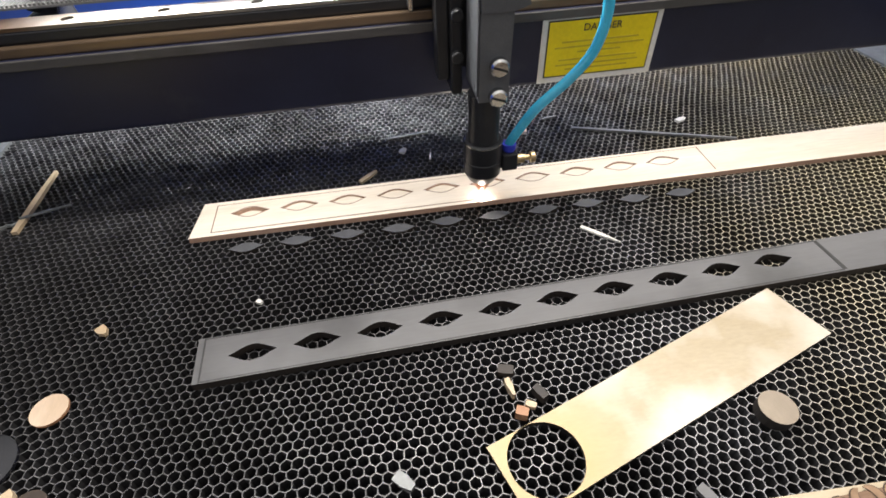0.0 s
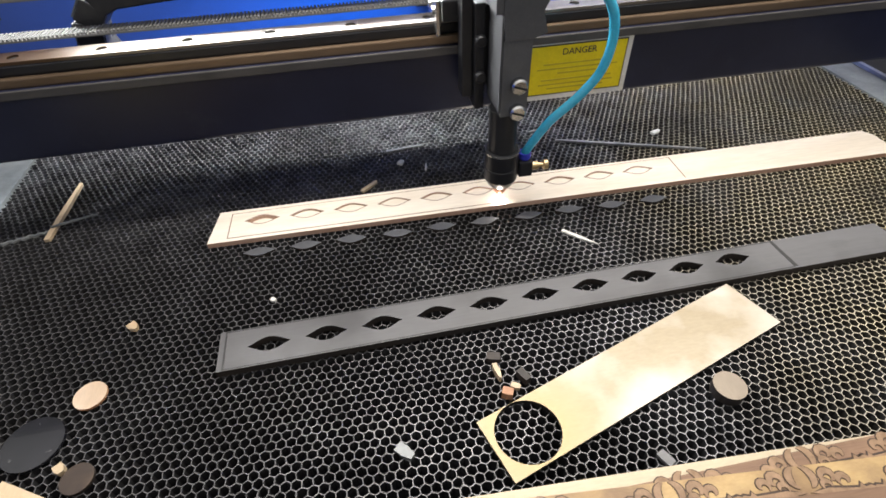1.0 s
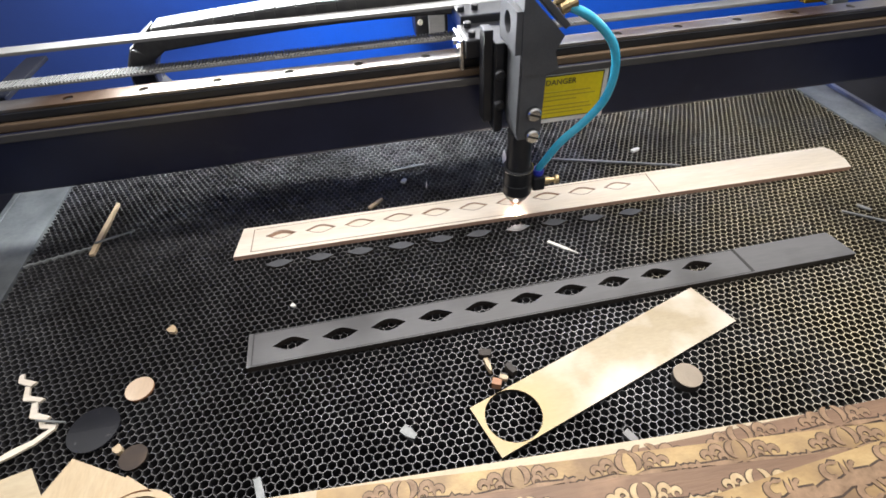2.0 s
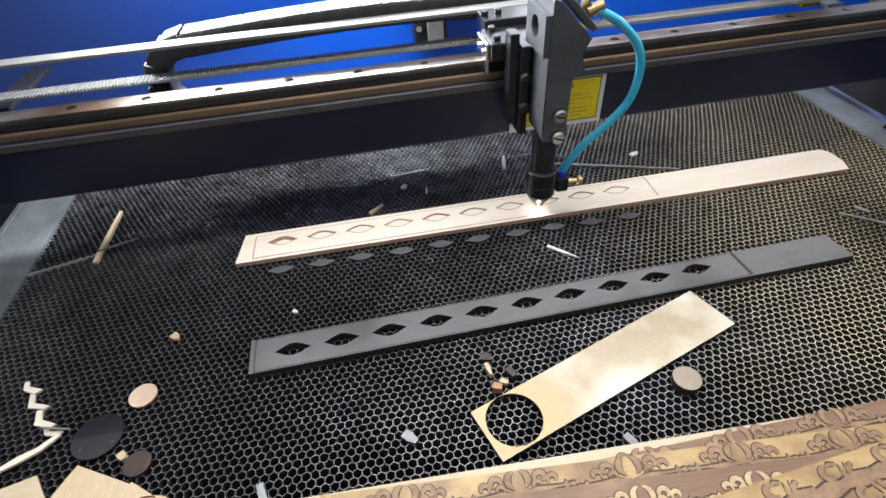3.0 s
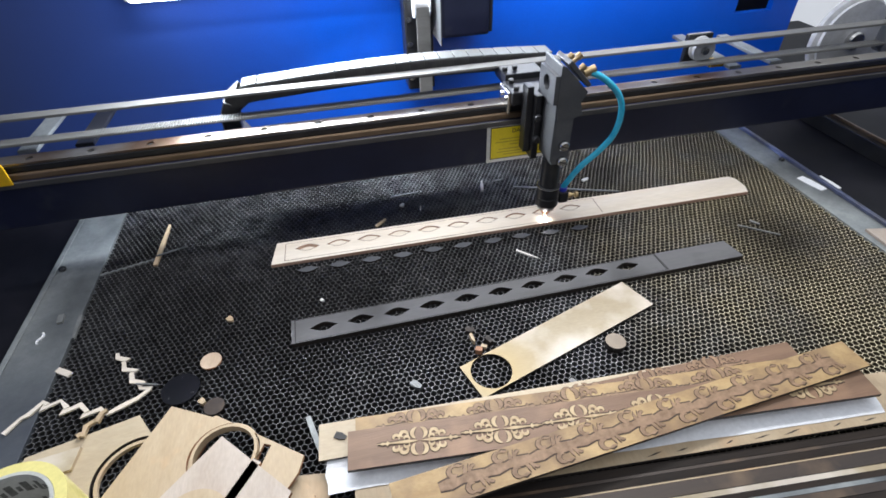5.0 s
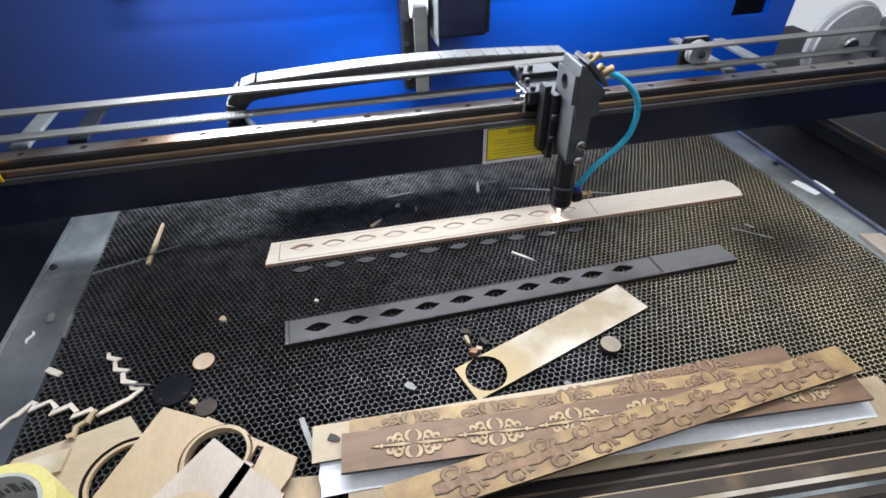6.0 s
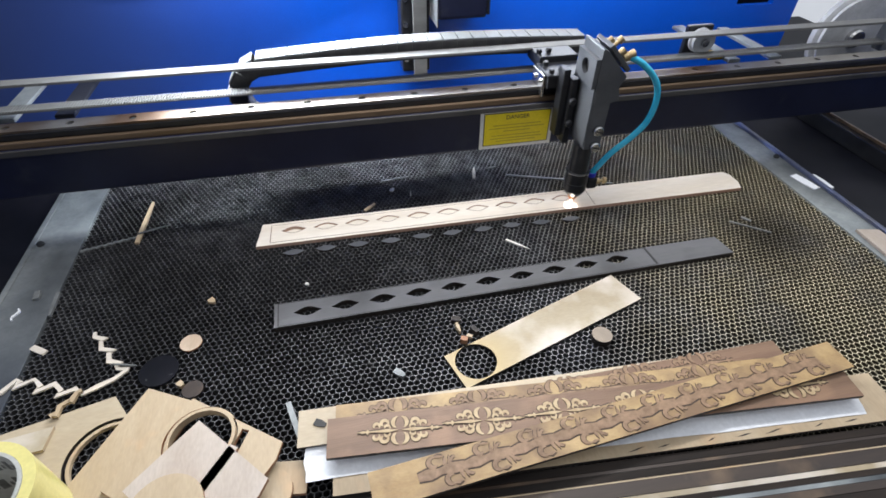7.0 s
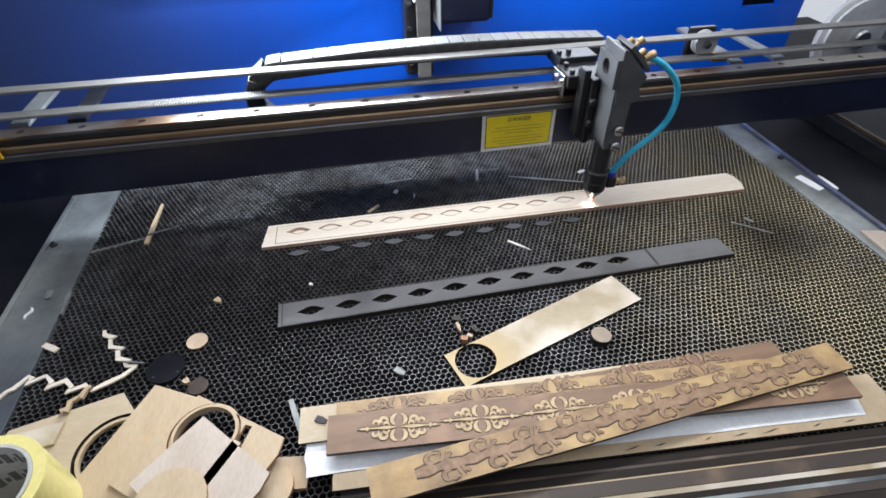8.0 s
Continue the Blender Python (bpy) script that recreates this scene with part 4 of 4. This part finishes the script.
    a, b = Vector((x0, y0)), Vector((x1, y1))
    bm = slab([[(*(a - n),), (*(a + d * 0.5 - n * 1.1),), (*(b - n * taper),), (*(b + n * taper),), (*(a + d * 0.5 + n * 1.1),), (*(a + n),)]], z, z + h)
    return single(name, bm, material, label, "splinter", "splinters on the bed")


stick(-0.340, -0.032, -0.3375, 0.050, 0.0045, 0.003, "pale", "pale wooden splinter on the honeycomb", z=0.0003)
stick(-0.341, -0.0165, -0.306, -0.006, 0.0016, 0.0015, "sliver", "thin grey metal sliver across a splinter", "metal_sliver", z=0.0034)
stick(0.130, 0.022, 0.268, -0.027, 0.0028, 0.002, "sliver", "long thin grey metal sliver", "metal_sliver")
stick(-0.043, 0.041, -0.004, 0.045, 0.0022, 0.0015, "sliver", "thin grey metal sliver on the bed", "metal_sliver")
stick(0.088, -0.112, 0.110, -0.134, 0.0030, 0.0015, "white", "pale thin sliver on the bed", "paper_sliver", taper=0.15)
stick(-0.072, -0.022, -0.0575, -0.009, 0.0035, 0.0025, "pale", "short pale wooden splinter on the honeycomb")
stick(-0.033, 0.015, -0.029, 0.021, 0.0050, 0.0020, "white", "tiny pale wood chip on the honeycomb", "chip")
stick(0.231, 0.012, 0.241, 0.016, 0.0050, 0.0020, "white", "tiny pale wood chip on the honeycomb", "chip")
stick(-0.009, 0.000, -0.007, 0.010, 0.0016, 0.0015, "white", "tiny pale sliver on the bed", "chip")
stick(0.084, 0.022, 0.090, 0.047, 0.0040, 0.003, "white", "short pale splinter on the bed")
stick(0.108, 0.044, 0.123, 0.046, 0.0022, 0.0015, "sliver", "short grey metal sliver", "metal_sliver")
stick(-0.0690, -0.2700, -0.0610, -0.2780, 0.0060, 0.0025, "sliver", "small grey-white chip on the bed", "chip")
stick(-0.1475, -0.1390, -0.1440, -0.1415, 0.0030, 0.0020, "white", "tiny pale wood chip on the honeycomb", "chip")
stick(-0.2455, -0.1430, -0.2400, -0.1490, 0.0058, 0.0030, "pale", "small pale triangular chip", "chip", taper=0.3)
stick(-0.0040, -0.2215, 0.0045, -0.2240, 0.0055, 0.0040, "burnt", "small dark wood chip on the bed", "chip", taper=1)
stick(-0.0010, -0.2290, 0.0005, -0.2400, 0.0030, 0.0050, "pale", "small standing wood chip", "chip", taper=0.5)
stick(0.0060, -0.2445, 0.0110, -0.2475, 0.0035, 0.0030, "pale", "small pale wood chip", "chip", taper=0.8)
stick(-0.0010, -0.2490, 0.0050, -0.2520, 0.0050, 0.0060, "edge", "small brown wood chip", "chip", taper=0.9)
stick(0.0130, -0.2370, 0.0170, -0.2450, 0.0045, 0.0060, "burnt", "small dark wood chip on the bed", "chip", taper=0.9)
stick(-0.4030, -0.1735, -0.3885, -0.1830, 0.0055, 0.0020, "birch", "small pale wood chip", "chip", z=0.0003, taper=1)
stick(-0.2600, -0.2440, -0.2560, -0.2490, 0.0050, 0.0040, "pale", "small pale chip by the pile", "chip")
stick(-0.4010, -0.1020, -0.3990, -0.1360, 0.0035, 0.0030, "sliver", "grey splinter beside the bed rail", "metal_sliver", z=0.0018)
stick(-0.4225, -0.0960, -0.4210, -0.1080, 0.0055, 0.0030, "sliver", "grey chip on the bed rail", "chip", z=0.0016, taper=1)
stick(-0.1640, -0.2850, -0.1535, -0.3230, 0.0045, 0.0030, "sliver", "grey wooden splinter beside the stack", taper=0.8)
stick(0.075, -0.3025, 0.079, -0.3105, 0.005, 0.003, "slate", "small grey chip on the bed", "chip", taper=1)
stick(0.375, -0.135, 0.412, -0.165, 0.0020, 0.0015, "sliver", "thin grey metal sliver on the bed", "metal_sliver")
stick(0.395, -0.130, 0.402, -0.140, 0.0035, 0.0015, "sliver", "small grey chip on the bed", "chip")
stick(0.529, -0.060, 0.537, -0.096, 0.0120, 0.0010, "paper", "torn white paper scrap", "paper_scrap", z=0.0016, taper=0.9)
stick(0.562, -0.060, 0.566, -0.094, 0.0080, 0.0120, "paper", "torn white paper scrap", "paper_scrap", z=-0.0133, taper=0.6)
single("wood_offcut", slab([[(0.5150, -0.1840), (0.5100, -0.2700), (0.5440, -0.2680), (0.5420, -0.1900)]], 0.0016, 0.0046), "pink", "pinkish plywood offcut on the bed rail", "wood offcut")


def ribbon(points, w, h, z0, material, label):
    bm = bmesh.new()
    P = [Vector(p) for p in points]
    rows_ = []
    for i, p in enumerate(P):
        d = (P[min(i + 1, len(P) - 1)] - P[max(i - 1, 0)]).normalized()
        n = Vector((-d.y, d.x)) * w * (0.35 + 0.25 * ((i * 7) % 5) / 4)
        rows_.append([bm.verts.new((*q, z)) for q, z in ((p - n, z0), (p + n, z0), (p + n, z0 + h), (p - n, z0 + h))])
    for a, b in zip(rows_, rows_[1:]):
        for j in range(4):
            bm.faces.new((a[j], b[j], b[(j + 1) % 4], a[(j + 1) % 4]))
    bm.faces.new(rows_[0]), bm.faces.new(rows_[-1])
    return single("plywood_offcut", bm, material, label, "offcut", "thin offcuts by the pile")


def zigzag(a, b, n, amp, seed, lean=0.45):
    """A torn line of uneven teeth: each rises slowly and falls back steeply."""
    r = random.Random(seed)
    a, b = Vector(a), Vector(b)
    d = b - a
    q = Vector((-d.y, d.x)).normalized()
    pts = [a]
    for k in range(n):
        h = amp * r.uniform(0.5, 1.3)
        pts += [a + d * ((k + 0.30) / n) - q * 0.45 * h, a + d * ((k + 0.62 + lean * 0.5) / n) + q * h, a + d * ((k + 0.72 + lean * 0.15) / n) + q * 0.15 * h]
    return pts + [b]


ribbon(zigzag((-0.350, -0.166), (-0.318, -0.216), 3, 0.0065, 3) + [Vector((-0.3075, -0.2185))], 0.0044, 0.0018, 0.0003, "birch", "thin zigzag plywood offcut on the honeycomb")
ribbon([Vector((-0.3070, -0.2200)), Vector((-0.3170, -0.2290)), Vector((-0.3290, -0.2345)), Vector((-0.3400, -0.2400))] + zigzag((-0.343, -0.2385), (-0.401, -0.212), 3, 0.0075, 5)[1:] + [Vector((-0.410, -0.224)), Vector((-0.415, -0.2265)), Vector((-0.424, -0.240))],
       0.0044, 0.0018, 0.0022, "birch", "long zigzag plywood offcut")
ribbon(zigzag((-0.338, -0.2395), (-0.356, -0.262), 2, 0.0035, 8), 0.0042, 0.003, 0.0066, "pale", "short zigzag plywood offcut")
ribbon(zigzag((-0.3405, -0.0185), (-0.401, -0.034), 8, 0.0018, 11), 0.0022, 0.002, 0.0003, "sliver", "thin wavy grey offcut")
ribbon([(-0.434 + 0.0022 * math.sin(k), -0.118 - 0.0026 * k) for k in range(7)], 0.002, 0.0015, 0.0017, "paper", "small white curl on the bed rail")
stick(-0.322, -0.212, -0.300, -0.2180, 0.0013, 0.0012, "sliver", "thin grey sliver by the pile", "metal_sliver", z=0.0036)


# ---- the stack of engraved boards ----
def scroll(cx, cy, r, a0, a1, w, shrink=0.45, n=10):
    """The outline of a curling leaf that tapers to both ends."""
    out, inn = [], []
    for k in range(n + 1):
        u = k / n
        a = radians(a0 + (a1 - a0) * u)
        rr = r * (1 - shrink * u)
        h = w * (0.12 + math.sin(math.pi * u) ** 0.8)
        out.append((cx + (rr + h / 2) * math.cos(a), cy + (rr + h / 2) * math.sin(a)))
        inn.append((cx + (rr - h / 2) * math.cos(a), cy + (rr - h / 2) * math.sin(a)))
    return out + inn[::-1]


def motif(length, w, fat=0.0):
    """One ornament: a ring of two open crescents between curling leaves, with a lily tip at each end and a beaded link; fat widens it for its dark rim."""
    k = w / 2
    g = fat
    shapes = []
    for sx in (1, -1):
        for sy in (1, -1):
            for cx, cy, r, a0, a1, wd, sh in ((0.03, 0.53, 0.41, 80, -62, 0.24, 0.0), (1.00, 0.50, 0.30, 235, -80, 0.22, 0.5), (1.50, 0.34, 0.24, 225, -50, 0.20, 0.45), (0.82, 0.20, 0.20, 215, -20, 0.16, 0.3)):
                shapes.append([(sx * x, sy * y) for x, y in scroll(cx * k, cy * k, r * k, a0, a1, wd * k + g, sh)])
        e = length / 2
        half = ((0.06, 0.0), (0.8, 0.12), (1.5, 0.06), (1.9, 0.04), (2.02, 0.20), (2.12, 0.05), (2.34, 0.10), (2.5, 0.025))
        shapes.append([(sx * a * k, b * k + (g if b else 0)) for a, b in half] + [(sx * e, 0.022 * k + g), (sx * e, -0.022 * k - g)] + [(sx * a * k, -b * k - g) for a, b in half[:0:-1]])
    return shapes


def hook_motif(length, w, fat=0.0):
    """One ornament of the yellow boards: a broad brown band with a hooked, horned crescent and small pointed leaves on either side of it, half a step apart."""
    k = w / 2
    g = fat
    e = length / 2
    shapes = [[(-1.00 * e, 0.22 * k + g), (-0.6 * e, 0.34 * k + g), (-0.1 * e, 0.20 * k + g), (0.4 * e, 0.36 * k + g), (1.00 * e, 0.22 * k + g),
               (1.00 * e, -0.26 * k - g), (0.55 * e, -0.36 * k - g), (0.0, -0.20 * k - g), (-0.5 * e, -0.36 * k - g), (-1.00 * e, -0.26 * k - g)]]
    for sy, o in ((1, -0.25), (-1, 0.30)):
        for cx, cy, r, a0, a1, wd in ((o, 0.62, 0.31, 62, 318, 0.27), (o + 0.86, 0.50, 0.17, 210, 40, 0.16)):
            shapes.append([(x, sy * y) for x, y in scroll(cx * e, cy * k, r * k, a0, a1, wd * k + g, 0.12)])
        for d in (0.42, 0.62):
            shapes.append([((o + d + x) * e, sy * y * k) for x, y in ((-0.08, 0.30), (-0.02, 0.58 + g / k), (0.06, 0.80 + g / k), (0.10, 0.52), (0.10, 0.28))])
        shapes.append([((o + x) * e, sy * y * k) for x, y in ((0.02, 0.94), (0.22, 1.02 + g / k), (0.46, 0.86 + g / k), (0.26, 0.80))])
    return shapes


def flat(shapes, z, m, z_up=0.00015, grow=1.0):
    bm = bmesh.new()
    for s in shapes:
        cx, cy = sum(p[0] for p in s) / len(s), sum(p[1] for p in s) / len(s)
        vs = [bm.verts.new(m @ Vector((cx + (x - cx) * grow, cy + (y - cy) * grow, z))) for x, y in s]
        n = len(vs) // 2
        if len(vs) == 22:
            for i in range(n - 1):
                bm.faces.new((vs[i], vs[i + 1], vs[-2 - i], vs[-1 - i]))
        else:
            bm.faces.new(vs)
    up = bmesh.ops.extrude_face_region(bm, geom=bm.faces[:])["geom"]
    bmesh.ops.translate(bm, vec=(0, 0, z_up), verts=[g for g in up if isinstance(g, bmesh.types.BMVert)])
    return bm


def board(cx, cy, length, width, angle, z0, z1, face, side, label, ornament=None, ink=None, step=0.062, first=0.055, name="engraved_board", oy=0.0, ow=0.9, pattern=motif):
    t = thing(name, (cx, cy, z0), label, "board", "stack of boards")
    ob = part("board", slab([quad(cx, cy, length, width, angle)], z0, z1), face, t)
    paint_sides(ob, side)
    if ornament:
        x = -length / 2 + first
        shapes, under, rnd = pattern(step, width * ow), pattern(step, width * ow, 0.0012), random.Random(int(1000 * z1))
        rims = []
        while x < length / 2 - step * 0.45:
            m = Matrix.Translation((cx, cy, 0)) @ Matrix.Rotation(radians(angle), 4, "Z") @ Matrix.Translation((x, oy, 0)) @ Matrix.Rotation(rnd.uniform(-0.05, 0.05) , 4, "Z")
            for i, shape in enumerate(shapes):
                part("inlay", flat([shape], z1 + 0.0002 + 0.00002 * i, m), ornament, t)
            rims.append((under, m))
            x += step
        bm = bmesh.new()
        for under, m in rims:
            tmp = bpy.data.meshes.new("rim")
            one = flat(under, z1 + 0.00004, m, 0.0001)
            one.to_mesh(tmp)
            one.free()
            bm.from_mesh(tmp)
            bpy.data.meshes.remove(tmp)
        tagged(part("burnt_outline", bm, ink, t, "dark burnt outlines of the scrolls"), kind="stuff")
    return t


dy = 0.0
for w, face, label in ((0.0062, "char", "dark burnt wooden batten in the stack"), (0.0024, "umber", "thin brown wooden lath in the stack"), (0.0056, "char", "dark burnt wooden batten in the stack"),
                       (0.0012, "pale", "thin cream wooden lath in the stack"), (0.0100, "umber", "glossy dark brown batten in the stack"), (0.0040, "ply", "cream wooden lath with scorch marks"),
                       (0.0042, "char", "narrow burnt wooden lath in the stack"), (0.0034, "zinc", "narrow grey coated lath in the stack"), (0.0060, "umber", "glossy dark brown batten in the stack"),
                       (0.0230, "char", "broad dark board at the stack's front")):
    board(0.103 - 0.25 * dy, -0.3972 - dy - w / 2, 0.455 - 0.6 * dy, w, -4.6, 0.0005, 0.0120 - 0.05 * dy, face, "burnt", label, name="wooden_batten")
    dy += w + 0.0002
board(0.107, -0.3745, 0.47, 0.044, -4.2, 0.0122, 0.0160, "pale", "burnt", "cream plywood board with dark scorch marks", name="plywood_board")


def paper_sheet():
    bm = bmesh.new()
    nx, ny = 24, 6
    g = []
    for i in range(nx + 1):
        row = []
        for j in range(ny + 1):
            u, v = i / nx, j / ny
            x = -0.148 + (0.456 + 0.016 * v) * u + 0.004 * noise.noise(Vector((v * 5, 3, u * 2)))
            y = -0.3655 - 0.0385 * u + 0.046 * v + 0.003 * noise.noise(Vector((u * 6, 1, 0))) * (1 if j == 0 else 0)
            z = 0.01665 + 0.0006 * abs(noise.noise(Vector((u * 16, v * 4, 0))))
            row.append(bm.verts.new((x, y, z)))
        g.append(row)
    for i in range(nx):
        for j in range(ny):
            bm.faces.new((g[i][j], g[i + 1][j], g[i + 1][j + 1], g[i][j + 1]))
    up = bmesh.ops.extrude_face_region(bm, geom=bm.faces[:])["geom"]
    bmesh.ops.translate(bm, vec=(0, 0, -0.0004), verts=[q for q in up if isinstance(q, bmesh.types.BMVert)])
    single("paper_sheet", bm, "paper", "creased white paper sheet between the boards", "paper")


paper_sheet()
board(0.028, -0.3312, 0.362, 0.0322, -2.7, 0.0176, 0.0200, "cream", "burnt", "cream plywood board with a dark notch", name="plywood_board")
board(0.0855, -0.3382, 0.385, 0.030, -0.2, 0.0202, 0.0222, "brown", "burnt", "walnut-brown board engraved with scrolls", "motif_dark", "outline", oy=0.004)
board(0.0655, -0.3410, 0.378, 0.030, -4.7, 0.0224, 0.0250, "tan", "pale", "smoked yellow board engraved with scrolls", "motif_dark", "outline", oy=0.002, first=0.05, step=0.066)
board(0.0895, -0.3590, 0.440, 0.0325, -4.9, 0.0252, 0.0286, "brown", "burnt", "walnut-brown board with light inlaid scrolls", "motif", "outline", first=0.056, step=0.066, ow=0.76)
board(0.1077, -0.3727, 0.4185, 0.0282, 4.6, 0.0300, 0.0332, "tan", "burnt", "smoked yellow board with brown engraved scrolls", "motif_dark", "outline", first=0.052, step=0.036, ow=0.86, pattern=hook_motif)
for x, w, a in ((0.105, 0.010, 10), (0.128, 0.007, 6), (0.168, 0.005, 14), (0.196, 0.009, 5), (0.222, 0.011, 9), (0.262, 0.006, 12), (0.291, 0.008, 4)):
    single("scorch_smear", flat([[(-0.8 * w, 0), (0.0, -0.0004), (0.8 * w, 0.0004), (0.2 * w, 0.0008)]], 0.0161, Matrix.Translation((x, -0.3928 - 0.0735 * (x - 0.107), 0)) @ Matrix.Rotation(radians(a - 4), 4, "Z")), "burnt", "dark scorch smear on plywood", "scorch mark", "scorch marks on the board")
stick(-0.1395, -0.3190, -0.1310, -0.3240, 0.0055, 0.0010, "burnt", "dark burnt notch mark on the cream board", "scorch_mark", z=0.0201)


# ---- the pile of plywood offcuts ----
def offcut(name, loops, z0, z1, face, side, label):
    ob = single(name, slab(loops, z0, z1), face, label, "plywood offcut", "pile of plywood offcuts")
    return paint_sides(ob, side)


offcut("plywood_offcut", [quad(-0.165, -0.352, 0.034, 0.026, -8)], 0.0004, 0.0040, "pale", "edge", "small cream plywood block")
offcut("plywood_offcut", [circle(-0.178, -0.362, 0.019, 30)], 0.0044, 0.0080, "pale", "edge", "round pale plywood offcut")
offcut("plywood_offcut", [[(-0.395, -0.270), (-0.310, -0.2495), (-0.286, -0.286), (-0.268, -0.345), (-0.330, -0.400), (-0.415, -0.380)], circle(-0.3010, -0.3060, 0.0335)], 0.0020, 0.0052, "cream", "burnt", "cream plywood offcut with a large round hole")
offcut("plywood_offcut", [[(-0.420, -0.282), (-0.350, -0.272), (-0.352, -0.292), (-0.425, -0.30)]], 0.0055, 0.0085, "ply", "pale", "yellowish plywood offcut in the pile")
single("plywood_ring", lathe_ring(0.0284, 0.0312, 0.0004, 0.0040, (-0.3010, -0.3060, 0), 44), "pale", "thin cut plywood ring in the round hole", "ring", "plywood rings")
offcut("plywood_offcut", [quad(-0.3000, -0.3060, 0.060, 0.0045, 62)], 0.0055, 0.0085, "pale", "edge", "narrow plywood stick across the hole")
offcut("plywood_offcut", [[(-0.2800, -0.2525), (-0.2360, -0.2760), (-0.2900, -0.3850), (-0.3400, -0.3650)]], 0.0090, 0.0125, "pale", "edge", "broad pale plywood plank in the pile")
offcut("plywood_offcut", [[(-0.2395, -0.2735), (-0.1655, -0.3285), (-0.1700, -0.3420), (-0.2150, -0.4000), (-0.2950, -0.3400)], circle(-0.2290, -0.3130, 0.0285), quad(-0.1985, -0.3210, 0.0200, 0.0062, 66)], 0.0127, 0.0160, "pale", "edge", "plywood offcut with a round hole and slot")
single("plywood_ring", lathe_ring(0.0236, 0.0262, 0.0128, 0.0200, (-0.2275, -0.3140, 0), 44), "pale", "thin cut plywood ring standing in a hole", "ring", "plywood rings")
offcut("plywood_offcut", [[(-0.2290, -0.3010), (-0.1735, -0.3600), (-0.1800, -0.3720), (-0.2150, -0.4100), (-0.2750, -0.3480)], quad(-0.2120, -0.3460, 0.0420, 0.0075, 55)], 0.0205, 0.0240, "pink", "edge", "pinkish plywood offcut with a long slot")
offcut("plywood_offcut", [circle(-0.2420, -0.3700, 0.0260)], 0.0242, 0.0275, "pale", "edge", "round cream plywood disc on the pile")


def tape_roll():
    at = (-0.3500, -0.3570)
    t = thing("tape_roll", (*at, 0.0056), "half-used roll of pale yellow tape on the pile", "tape roll")
    smooth(part("tape", lathe_ring(0.0325, 0.0400, 0.0056, 0.0655, (*at, 0), 56), "tape", t, "pale yellow tape"))
    c = smooth(part("core", lathe_ring(0.0300, 0.0323, 0.0056, 0.0665, (*at, 0), 56), "core", t, "grey cardboard core"))
    for z, start in ((0.0455, 0.16), (0.0225, 0.19)):
        u = start
        for w, low in ((0.030, 0.3), (0.016, 0.0), (0.010, 0.45), (0.026, 0.0), (0.014, 0.35), (0.022, 0.0), (0.014, 0.35), (0.010, 0.0)):
            part("print", lathe_ring(0.02985, 0.02995, z + 0.012 * (0.15 if low else 0.0), z + 0.012 * (1 - low), (*at, 0), 6, w, 2 * math.pi * u), "worn_ink", c, "dark unreadable print")
            u += w + 0.007


tape_roll()


def motions():
    walk(HEAD, [(t, pose(HX + SPEED * t, HY + OUT, UP)) for t in (0, 2, 4, 6, 8)])
    walk(FRESH, [(t, pose(HX + SPEED * t - 0.115, -0.0687 - 0.0103 * SPEED * t + 0.055, 0, 0, 0, -0.6)) for t in (0, 2, 4, 6, 8)])
    for k, ln in enumerate(LINKS):
        rows_ = []
        for i in range(17):
            t = i * 0.5
            x, z, a = chain_at((k + 0.5) * LINK, t)
            rows_.append((t, pose(x, 0, z - 0.1265, 0, a, 0)))
        walk(ln, rows_)


motions()
